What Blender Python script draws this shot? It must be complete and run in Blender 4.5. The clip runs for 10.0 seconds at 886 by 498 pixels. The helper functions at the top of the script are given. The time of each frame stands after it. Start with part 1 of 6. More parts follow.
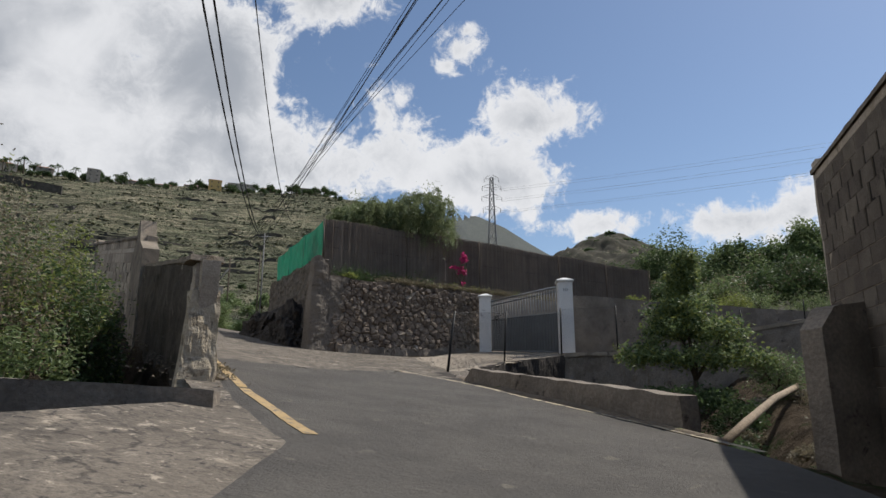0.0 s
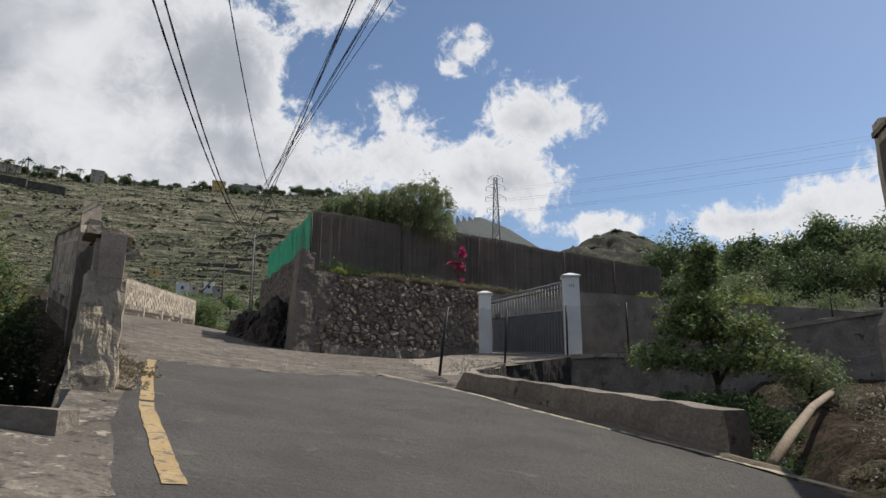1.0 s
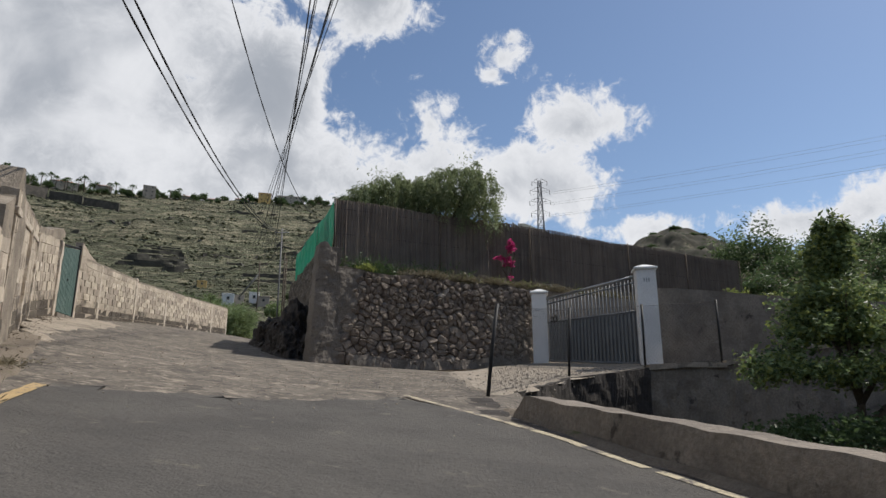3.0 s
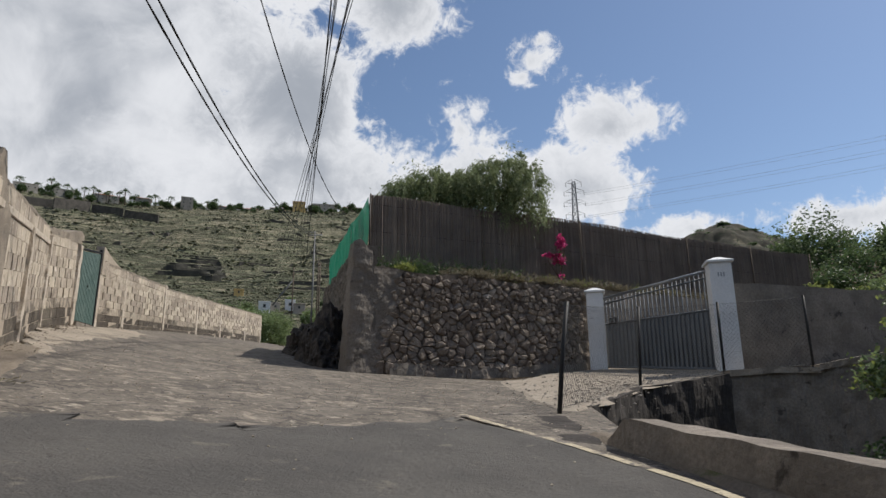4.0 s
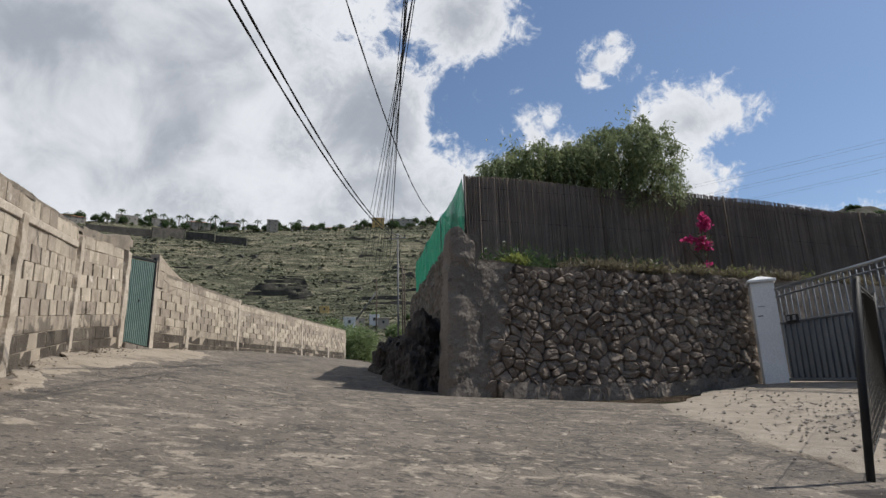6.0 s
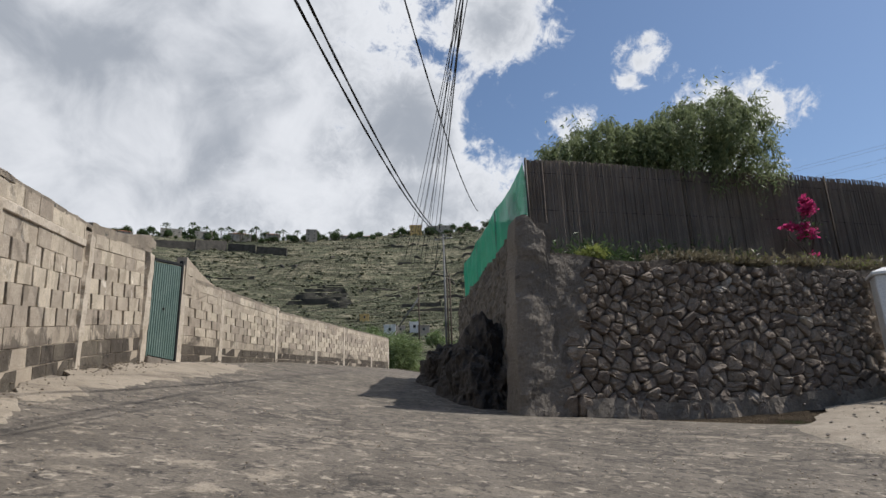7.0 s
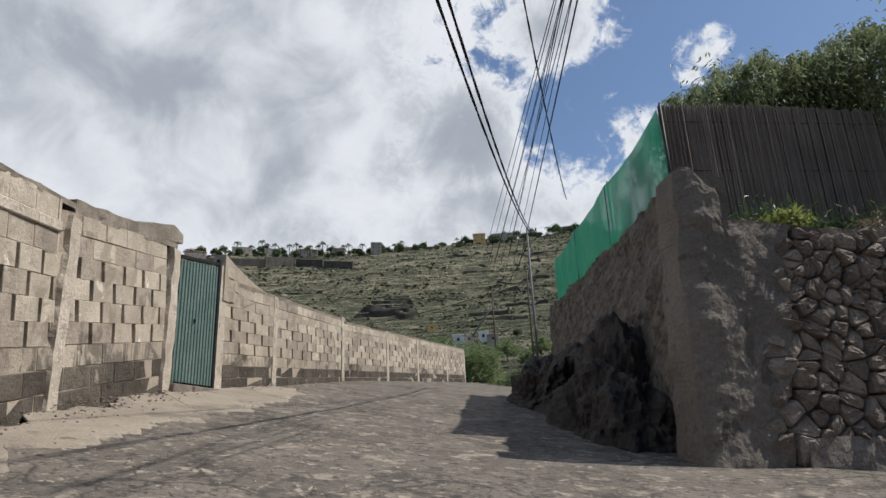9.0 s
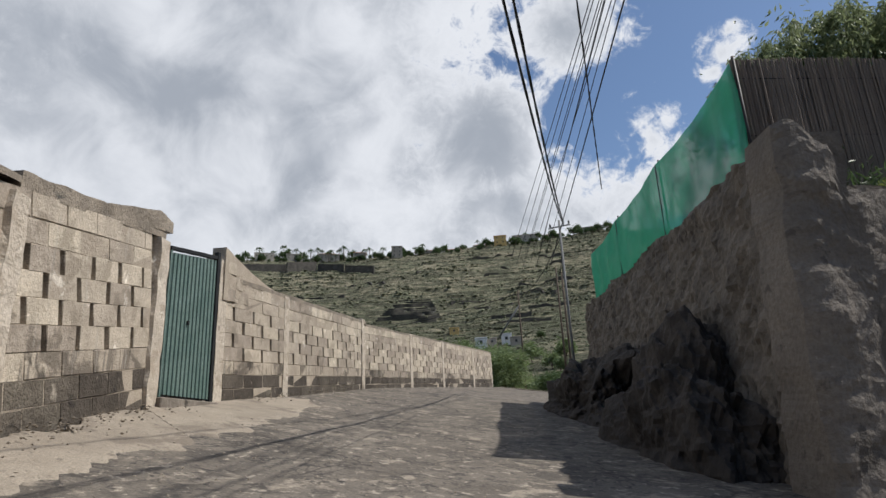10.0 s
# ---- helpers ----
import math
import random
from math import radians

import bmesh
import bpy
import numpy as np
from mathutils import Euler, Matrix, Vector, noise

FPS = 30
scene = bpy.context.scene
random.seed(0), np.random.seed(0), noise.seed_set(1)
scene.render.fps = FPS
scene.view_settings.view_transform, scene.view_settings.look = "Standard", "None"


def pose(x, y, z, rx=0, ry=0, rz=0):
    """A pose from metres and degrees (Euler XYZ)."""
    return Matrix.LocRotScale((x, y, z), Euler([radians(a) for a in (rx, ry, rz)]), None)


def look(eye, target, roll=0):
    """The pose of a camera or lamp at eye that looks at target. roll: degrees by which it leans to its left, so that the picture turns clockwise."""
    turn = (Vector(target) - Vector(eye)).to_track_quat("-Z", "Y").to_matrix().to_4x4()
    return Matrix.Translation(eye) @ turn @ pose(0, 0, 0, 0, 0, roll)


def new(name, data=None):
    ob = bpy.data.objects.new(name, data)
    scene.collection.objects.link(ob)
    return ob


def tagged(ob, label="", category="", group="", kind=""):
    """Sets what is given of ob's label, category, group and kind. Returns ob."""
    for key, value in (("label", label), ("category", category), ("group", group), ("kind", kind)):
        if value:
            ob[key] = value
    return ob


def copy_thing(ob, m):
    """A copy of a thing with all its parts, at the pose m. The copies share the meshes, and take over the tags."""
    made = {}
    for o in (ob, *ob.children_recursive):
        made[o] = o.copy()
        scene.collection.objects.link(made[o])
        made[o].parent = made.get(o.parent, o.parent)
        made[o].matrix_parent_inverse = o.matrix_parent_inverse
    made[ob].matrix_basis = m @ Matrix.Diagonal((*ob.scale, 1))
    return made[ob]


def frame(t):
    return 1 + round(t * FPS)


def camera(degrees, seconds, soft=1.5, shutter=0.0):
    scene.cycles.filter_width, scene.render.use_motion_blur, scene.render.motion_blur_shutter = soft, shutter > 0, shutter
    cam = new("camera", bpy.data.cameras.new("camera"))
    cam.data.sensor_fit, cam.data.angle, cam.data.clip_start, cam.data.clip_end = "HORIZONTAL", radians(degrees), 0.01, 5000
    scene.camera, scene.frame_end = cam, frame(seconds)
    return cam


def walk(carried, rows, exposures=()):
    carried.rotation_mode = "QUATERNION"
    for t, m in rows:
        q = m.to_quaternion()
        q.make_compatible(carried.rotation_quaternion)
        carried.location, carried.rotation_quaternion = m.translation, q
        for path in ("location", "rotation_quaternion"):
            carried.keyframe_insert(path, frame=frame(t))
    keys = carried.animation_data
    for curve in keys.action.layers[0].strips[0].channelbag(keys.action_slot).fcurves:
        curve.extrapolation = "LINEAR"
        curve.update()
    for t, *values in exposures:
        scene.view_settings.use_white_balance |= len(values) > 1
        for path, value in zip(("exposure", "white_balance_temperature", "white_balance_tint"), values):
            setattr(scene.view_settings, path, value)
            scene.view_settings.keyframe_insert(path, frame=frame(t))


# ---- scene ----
cam = camera(70.0, 10.0)
# seconds, eye x y z, yaw, pitch, roll
PATH = [
    (0, 0.103, -0.403, -0.608, 0.10, 13.21, -0.12),
    (0.5, 0.259, 0.457, -0.545, 0.25, 13.28, -0.11),
    (1, 0.377, 1.308, -0.489, 0.50, 13.33, -0.15),
    (1.5, 0.464, 2.176, -0.403, 1.10, 13.41, -0.21),
    (2, 0.483, 3.031, -0.327, 2.11, 13.61, -0.13),
    (2.5, 0.444, 3.864, -0.257, 3.31, 13.82, -0.08),
    (4, -0.148, 6.218, 0.006, 7.84, 14.47, 0.47),
    (4.5, -0.399, 7.032, 0.107, 9.72, 14.74, 0.68),
    (5, -0.688, 7.829, 0.203, 11.65, 15.02, 0.89),
    (5.5, -1.013, 8.611, 0.298, 13.59, 15.30, 1.19),
    (7, -2.320, 11.028, 0.711, 19.10, 16.29, 1.77),
    (7.5, -2.751, 11.734, 0.826, 20.83, 16.66, 1.91),
    (8, -3.162, 12.405, 0.936, 22.52, 16.95, 2.14),
    (8.5, -3.562, 13.061, 1.068, 24.03, 17.16, 2.27),
    (9, -3.978, 13.697, 1.233, 25.25, 17.35, 2.31),
    (9.5, -4.364, 14.317, 1.370, 26.40, 17.55, 2.51),
    (10, -4.733, 14.926, 1.465, 27.30, 17.71, 2.60),
]
# the plan is drawn at a smaller scale; the door and the blocks give the true one
SCALE = 1.15
walk(cam, [(t, pose(SCALE * x, SCALE * y, SCALE * z, 90 + pitch, roll, yaw)) for t, x, y, z, yaw, pitch, roll in PATH], [(0.0, 0.04, 6430.0, 10.0), (10.0, 0.06, 6230.0, 10.0)])

# ---- world, sun ----
SUN_AZ, SUN_EL = 62.0, 54.0          # degrees to the right of +y, and above the horizon
scene.view_settings.exposure = 0.0


class Nodes:
    """Short hand for building node trees."""

    def __init__(self, tree):
        self.t = tree

    def n(self, kind, **kw):
        node = self.t.nodes.new(kind)
        for k, v in kw.items():
            if k in node.inputs:
                self.put(node.inputs[k], v)
            else:
                setattr(node, k, v)
        return node

    def put(self, sock, v):
        if hasattr(v, "is_output"):
            self.t.links.new(v, sock)
        else:
            sock.default_value = v

    def math(self, op, a, b=0.0, c=0.0, clamp=False):
        node = self.t.nodes.new("ShaderNodeMath")
        node.operation, node.use_clamp = op, clamp
        for s, v in zip(node.inputs, (a, b, c)):
            self.put(s, v)
        return node.outputs[0]

    def mix(self, fac, a, b, blend="MIX"):
        node = self.t.nodes.new("ShaderNodeMix")
        node.data_type, node.blend_type = "RGBA", blend
        self.put(node.inputs[0], fac)
        self.put(node.inputs[6], a if hasattr(a, "is_output") else (*a, 1)[:4])
        self.put(node.inputs[7], b if hasattr(b, "is_output") else (*b, 1)[:4])
        return node.outputs[2]

    def noise(self, vec, scale, detail=4.0, rough=0.55, dist=0.0):
        node = self.t.nodes.new("ShaderNodeTexNoise")
        self.put(node.inputs["Vector"], vec)
        for k, v in (("Scale", scale), ("Detail", detail), ("Roughness", rough), ("Distortion", dist)):
            node.inputs[k].default_value = v
        return node.outputs["Fac"]

    def ramp(self, fac, lo, hi, a=0.0, b=1.0):
        node = self.t.nodes.new("ShaderNodeMapRange")
        node.interpolation_type = "SMOOTHSTEP"
        for s, v in zip(node.inputs, (fac, lo, hi, a, b)):
            self.put(s, v)
        return node.outputs[0]


def make_world():
    w = bpy.data.worlds.new("sky")
    scene.world = w
    w.use_nodes = True
    t = w.node_tree
    t.nodes.clear()
    N = Nodes(t)
    sky = N.n("ShaderNodeTexSky")
    sky.sky_type, sky.sun_disc = "NISHITA", False
    sky.sun_elevation, sky.sun_rotation = radians(SUN_EL), radians(SUN_AZ)
    sky.altitude, sky.air_density, sky.dust_density, sky.ozone_density = 300, 1.0, 0.6, 1.5
    co = N.n("ShaderNodeTexCoord").outputs["Generated"]
    sep = N.n("ShaderNodeSeparateXYZ")
    N.put(sep.inputs[0], co)
    az = N.math("MULTIPLY", N.math("ARCTAN2", sep.outputs[0], sep.outputs[1]), 57.2958)
    el = N.math("MULTIPLY", N.math("ARCSINE", sep.outputs[2]), 57.2958)
    # cloud banks: bearing, height, half width, half height in degrees
    banks = [(-50, 30, 36, 24), (-32, 46, 22, 14), (-22, 27, 8, 7), (-20, 21, 10, 5), (-27, 19, 9, 5), (-19, 18, 9, 3.5), (-10, 42, 8, 6), (-15, 20.0, 11, 3.4), (-120, 40, 45, 30), (-13, 36, 7, 5),
             (-6.0, 25.3, 2.4, 2.6), (-4.0, 21.2, 5.0, 3.8), (3.0, 20.0, 8.0, 4.0), (8.2, 24.6, 4.4, 3.6), (11.8, 24.4, 2.6, 1.9), (6.0, 19.0, 6.0, 4.0), (8.0, 26.6, 1.9, 1.5),
             (1.4, 30.6, 2.2, 1.7), (0.4, 29.4, 1.5, 1.1), (2.2, 32.2, 1.2, 0.8), (25.5, 14.5, 4.5, 2.0), (35, 14.6, 7, 3.2), (14.5, 15.0, 5, 1.5), (60, 14, 14, 5), (110, 18, 30, 9)]
    dens = None
    for a, e, ra, re in banks:
        dx = N.math("DIVIDE", N.math("SUBTRACT", az, a), ra)
        dy = N.math("DIVIDE", N.math("SUBTRACT", el, e), re)
        d = N.math("SQRT", N.math("ADD", N.math("MULTIPLY", dx, dx), N.math("MULTIPLY", dy, dy)))
        v = N.math("MULTIPLY", N.math("SUBTRACT", 1.0, d), min(1.6, max(0.55, min(ra, re) / 4.5)))
        dens = v if dens is None else N.math("SMOOTH_MAX", dens, v, 0.25)
    big = N.noise(co, 5.5, 8, 0.60, 0.3)
    fine = N.noise(co, 17.0, 8, 0.64, 0.5)
    wisp = N.noise(co, 48.0, 6, 0.7, 0.6)
    body = N.math("ADD", dens, N.math("MULTIPLY", N.math("SUBTRACT", big, 0.5), 1.3))
    shape = N.math("ADD", N.math("MULTIPLY", N.math("SUBTRACT", big, 0.5), 0.9), N.math("MULTIPLY", N.math("SUBTRACT", fine, 0.5), 1.7))
    shape = N.math("ADD", shape, N.math("MULTIPLY", N.math("SUBTRACT", wisp, 0.5), 0.9))
    dens = N.math("ADD", dens, shape)
    cover = N.ramp(dens, -0.08, 0.34)
    # brightness inside the clouds: thick parts greyer, in broad soft swells with some mottling
    grey = N.math("ADD", N.math("MULTIPLY", N.noise(co, 2.6, 3, 0.5, 0.3), 0.58), N.math("MULTIPLY", N.noise(co, 9.0, 6, 0.55, 0.4), 0.42))
    tone = N.ramp(grey, 0.36, 0.58, 0.10, 1.0)
    thick = N.math("ADD", N.math("MULTIPLY", N.ramp(body, 0.0, 1.3), 0.45), N.math("MULTIPLY", N.ramp(dens, 0.15, 1.0), 0.55))
    dark = N.math("MULTIPLY", thick, tone)
    cloud = N.mix(dark, (0.93, 0.935, 0.955), (0.43, 0.46, 0.51))
    skyc = N.mix(1.0, sky.outputs[0], (0.124, 0.124, 0.124), "MULTIPLY")
    col = N.mix(cover, skyc, cloud)
    bg = N.n("ShaderNodeBackground")
    N.put(bg.inputs[0], col)
    bg.inputs[1].default_value = 0.85
    out = N.n("ShaderNodeOutputWorld")
    t.links.new(bg.outputs[0], out.inputs[0])


make_world()
sun = bpy.data.lights.new("sun", "SUN")
sun.energy, sun.angle, sun.color = 4.4, radians(0.6), (1.0, 0.94, 0.85)
a, e = radians(SUN_AZ), radians(SUN_EL)
SUN_DIR = Vector((math.sin(a) * math.cos(e), math.cos(a) * math.cos(e), math.sin(e)))
new("sun", sun).matrix_world = look(SUN_DIR * 50, (0, 0, 0))


# ---- materials ----
def material(name, colours, scale=3.0, rough=0.9, bump=0.3, fine=40.0, metal=0.0, spots=None, vary=0.0, island=False, bump_scale=None, spec=0.3, streaks=()):
    """Layered procedural surface: two colours mixed by coarse noise, fine grain, optional stains (colour, threshold, scale), and variation per piece."""
    m = bpy.data.materials.new(name)
    m.use_nodes = True
    t = m.node_tree
    N = Nodes(t)
    p = t.nodes["Principled BSDF"]
    geo = N.n("ShaderNodeNewGeometry")
    co = geo.outputs["Position"]
    c = N.mix(N.ramp(N.noise(co, scale, 5, 0.6), 0.32, 0.68), colours[0], colours[1])
    grain = N.noise(co, fine, 3, 0.6)
    c = N.mix(N.ramp(grain, 0.25, 0.75, 0.0, 0.55), c, tuple(v * 0.62 for v in colours[0]))
    if spots:
        for scol, th, sc in spots:
            c = N.mix(N.ramp(N.noise(co, sc, 6, 0.65, 0.4), th, th + 0.09), c, scol)
    for scol, th, share in streaks:
        # runs of damp or lime down the face
        run = N.n("ShaderNodeVectorMath", operation="MULTIPLY")
        N.put(run.inputs[0], co)
        run.inputs[1].default_value = (1.0, 1.0, 0.13)
        c = N.mix(N.math("MULTIPLY", N.ramp(N.noise(run.outputs[0], 7.0, 5, 0.65), th, th + 0.1), share), c, scol)
    if vary:
        r = geo.outputs["Random Per Island"] if island else N.n("ShaderNodeObjectInfo").outputs["Random"]
        hsv = N.n("ShaderNodeHueSaturation")
        N.put(hsv.inputs["Value"], N.ramp(r, 0.0, 1.0, 1.0 - vary, 1.0 + vary))
        N.put(hsv.inputs["Hue"], N.math("ADD", 0.5, N.math("MULTIPLY", N.math("SUBTRACT", r, 0.5), vary * 0.05)))
        N.put(hsv.inputs["Color"], c)
        c = hsv.outputs[0]
    N.put(p.inputs["Base Color"], c)
    p.inputs["Roughness"].default_value = rough
    p.inputs["Metallic"].default_value = metal
    p.inputs["Specular IOR Level"].default_value = spec
    if bump:
        b = N.n("ShaderNodeBump")
        b.inputs["Strength"].default_value = bump
        b.inputs["Distance"].default_value = 0.03
        h = N.math("ADD", N.noise(co, bump_scale or fine * 0.4, 5, 0.65), N.math("MULTIPLY", grain, 0.5))
        N.put(b.inputs["Height"], h)
        t.links.new(b.outputs[0], p.inputs["Normal"])
    return m


M_ASPHALT = material("asphalt", [(0.125, 0.107, 0.087), (0.200, 0.172, 0.140)], 1.3, 0.95, 1.0, 30, bump_scale=7.0,
                     spots=[((0.27, 0.230, 0.180), 0.55, 2.1), ((0.085, 0.074, 0.062), 0.56, 1.0), ((0.066, 0.058, 0.050), 0.57, 4.0), ((0.34, 0.295, 0.235), 0.57, 6.5), ((0.050, 0.045, 0.040), 0.56, 9.0), ((0.36, 0.31, 0.25), 0.62, 17.0)])


def cracked(m, scale, width, colour):
    """Adds thin wandering cracks to a paved surface."""
    t = m.node_tree
    N = Nodes(t)
    p = t.nodes["Principled BSDF"]
    old = p.inputs["Base Color"].links[0].from_socket
    pos = N.n("ShaderNodeNewGeometry").outputs["Position"]
    warp = N.n("ShaderNodeTexNoise")
    N.put(warp.inputs["Vector"], pos)
    warp.inputs["Scale"].default_value, warp.inputs["Detail"].default_value = 1.7, 6
    add = N.n("ShaderNodeVectorMath", operation="ADD")
    mul = N.n("ShaderNodeVectorMath", operation="SCALE")
    N.put(mul.inputs[0], warp.outputs["Color"])
    mul.inputs["Scale"].default_value = 1.1
    N.put(add.inputs[0], pos)
    N.put(add.inputs[1], mul.outputs[0])
    cell = N.n("ShaderNodeTexVoronoi", feature="DISTANCE_TO_EDGE")
    N.put(cell.inputs["Vector"], add.outputs[0])
    cell.inputs["Scale"].default_value = scale
    line = N.ramp(cell.outputs["Distance"], width, 0.0)
    line = N.math("MULTIPLY", line, N.ramp(N.noise(pos, 0.6, 4, 0.6), 0.42, 0.58))
    N.put(p.inputs["Base Color"], N.mix(N.math("MULTIPLY", line, 0.85), old, colour))


cracked(M_ASPHALT, 0.75, 0.035, (0.045, 0.040, 0.035))
cracked(M_ASPHALT, 2.4, 0.045, (0.050, 0.044, 0.038))
M_NEW_ASPHALT = material("patched_asphalt", [(0.080, 0.074, 0.067), (0.112, 0.103, 0.091)], 1.2, 0.93, 0.9, 60, bump_scale=16.0, spots=[((0.135, 0.12, 0.10), 0.60, 2.5), ((0.16, 0.14, 0.115), 0.66, 7.0), ((0.055, 0.051, 0.046), 0.60, 11.0)])
M_DRIVE = material("rubble_strewn_concrete", [(0.30, 0.255, 0.20), (0.40, 0.345, 0.275)], 3.5, 0.95, 1.0, 45, spots=[((0.25, 0.21, 0.165), 0.54, 2.6), ((0.23, 0.195, 0.152), 0.66, 7.0)])
M_KNOLL = material("stony_slope", [(0.040, 0.038, 0.028), (0.085, 0.077, 0.054)], 0.5, 1.0, 1.0, 3.0, bump_scale=0.9, spots=[((0.14, 0.125, 0.085), 0.56, 0.8), ((0.028, 0.034, 0.018), 0.54, 1.6)])
M_DIRT = material("dirt", [(0.15, 0.122, 0.092), (0.225, 0.185, 0.14)], 1.3, 0.97, 0.9, 35, spots=[((0.10, 0.10, 0.045), 0.60, 1.6)])
M_CONCRETE_PAVE = material("concrete_paving", [(0.29, 0.245, 0.19), (0.39, 0.333, 0.26)], 1.4, 0.93, 0.8, 45, spots=[((0.20, 0.167, 0.130), 0.52, 1.3), ((0.16, 0.135, 0.108), 0.60, 4.0)])
M_BLOCK = material("concrete_block", [(0.40, 0.338, 0.265), (0.58, 0.495, 0.392)], 2.6, 0.95, 0.6, 45, vary=0.22, spots=[((0.30, 0.252, 0.195), 0.53, 2.3), ((0.215, 0.18, 0.14), 0.61, 1.5), ((0.70, 0.63, 0.535), 0.61, 3.2), ((0.13, 0.113, 0.093), 0.67, 2.4), ((0.27, 0.228, 0.178), 0.62, 9.0)],
                   streaks=[((0.70, 0.625, 0.525), 0.58, 0.55), ((0.20, 0.168, 0.131), 0.58, 0.5)])
M_BLOCK_STAINED = material("stained_concrete_block", [(0.36, 0.303, 0.236), (0.54, 0.46, 0.362)], 2.6, 0.95, 0.6, 45, vary=0.16, spots=[((0.17, 0.142, 0.112), 0.48, 1.15), ((0.095, 0.080, 0.063), 0.56, 1.7)], streaks=[((0.11, 0.092, 0.073), 0.53, 0.8), ((0.64, 0.57, 0.48), 0.61, 0.5)])
# near-black colour that stands for the shade inside the wall slots
M_SLOT_SHADE = material("slot_shade", [(0.022, 0.018, 0.014), (0.04, 0.033, 0.026)], 3.0, 1.0, 0.6, 30)
# damp base courses; also darkens the added back sheet and the hollow end
M_BLOCK_DARK = material("damp_and_backing_block", [(0.078, 0.064, 0.050), (0.150, 0.126, 0.099)], 2.2, 0.97, 1.0, 36, vary=0.22, spots=[((0.33, 0.285, 0.23), 0.62, 1.9), ((0.26, 0.222, 0.176), 0.62, 7.0), ((0.05, 0.042, 0.034), 0.58, 4.0)])
# darker brown block for the tall eastern wall
M_BLOCK_BROWN = material("brown_concrete_block", [(0.150, 0.125, 0.100), (0.225, 0.190, 0.152)], 2.2, 0.97, 0.9, 50, vary=0.2, spots=[((0.09, 0.075, 0.06), 0.60, 1.7)])
M_MORTAR = material("mortar", [(0.40, 0.335, 0.26), (0.52, 0.44, 0.345)], 3.0, 0.96, 0.7, 50)
M_MORTAR_ROUGH = material("crumbling_mortar", [(0.44, 0.37, 0.27), (0.60, 0.515, 0.39)], 3.5, 0.97, 1.0, 22, spots=[((0.24, 0.20, 0.145), 0.54, 7.0), ((0.58, 0.52, 0.42), 0.62, 4.0)])
M_POST = material("cast_concrete", [(0.52, 0.445, 0.355), (0.66, 0.58, 0.48)], 2.2, 0.95, 0.9, 26, spots=[((0.40, 0.335, 0.26), 0.52, 3.4), ((0.20, 0.175, 0.145), 0.60, 2.2), ((0.76, 0.70, 0.61), 0.60, 6.0)])
M_CAP = material("weathered_coping", [(0.22, 0.185, 0.145), (0.38, 0.322, 0.252)], 2.4, 0.95, 0.8, 45, spots=[((0.09, 0.085, 0.075), 0.58, 3.0)])
M_STONE = material("basalt_stone", [(0.185, 0.150, 0.120), (0.300, 0.248, 0.202)], 4.0, 0.95, 1.0, 35, vary=0.22)
M_STONE_LIGHT = material("pale_stone", [(0.30, 0.265, 0.23), (0.40, 0.36, 0.31)], 3.0, 0.92, 0.7, 35, vary=0.2)
M_RUBBLE = material("rubble_mortar", [(0.095, 0.078, 0.063), (0.16, 0.132, 0.108)], 2.5, 0.96, 1.0, 22)
M_RENDER = material("rough_render", [(0.172, 0.147, 0.121), (0.285, 0.245, 0.200)], 1.5, 0.96, 1.0, 18, spots=[((0.07, 0.06, 0.05), 0.60, 2.2), ((0.30, 0.265, 0.225), 0.68, 3.2)])
M_PIER = material("smooth_render", [(0.165, 0.142, 0.118), (0.235, 0.203, 0.168)], 1.3, 0.95, 0.9, 22, spots=[((0.10, 0.086, 0.072), 0.57, 2.6), ((0.30, 0.265, 0.225), 0.66, 5.0)], streaks=[((0.30, 0.27, 0.23), 0.60, 0.5), ((0.08, 0.07, 0.06), 0.58, 0.5)])
M_SIDE = material("streaked_render", [(0.125, 0.107, 0.088), (0.215, 0.185, 0.152)], 2.2, 0.97, 1.0, 16, spots=[((0.065, 0.056, 0.047), 0.56, 3.0)], streaks=[((0.34, 0.305, 0.26), 0.60, 0.6), ((0.06, 0.052, 0.044), 0.57, 0.6)])
# outcrop rock; its near-black also stands for shade on the fence wall
M_ROCK_AND_SHADE = material("dark_lava_rock_and_shade", [(0.034, 0.029, 0.025), (0.075, 0.064, 0.055)], 1.6, 0.95, 1.0, 14)
M_WHITE = material("white_paint", [(0.74, 0.74, 0.74), (0.82, 0.82, 0.81)], 1.6, 0.7, 0.2, 40, spots=[((0.52, 0.49, 0.45), 0.70, 2.6)])
M_GATE = material("grey_gate_paint", [(0.15, 0.162, 0.175), (0.19, 0.203, 0.217)], 2.0, 0.5, 0.1, 40, metal=0.2)
M_STEEL = material("galvanised_steel", [(0.30, 0.31, 0.32), (0.42, 0.43, 0.43)], 4.0, 0.45, 0.1, 50, metal=0.8)
M_POLE = material("dull_grey_pole", [(0.17, 0.17, 0.165), (0.24, 0.24, 0.235)], 3.0, 0.7, 0.1, 40, metal=0.1)
M_BLACK = material("black_steel", [(0.012, 0.012, 0.013), (0.025, 0.024, 0.023)], 4.0, 0.6, 0.1, 50)
M_DOOR = material("green_sheet_metal", [(0.115, 0.175, 0.153), (0.170, 0.235, 0.208)], 3.0, 0.55, 0.15, 30, spots=[((0.11, 0.085, 0.06), 0.70, 3.5)])


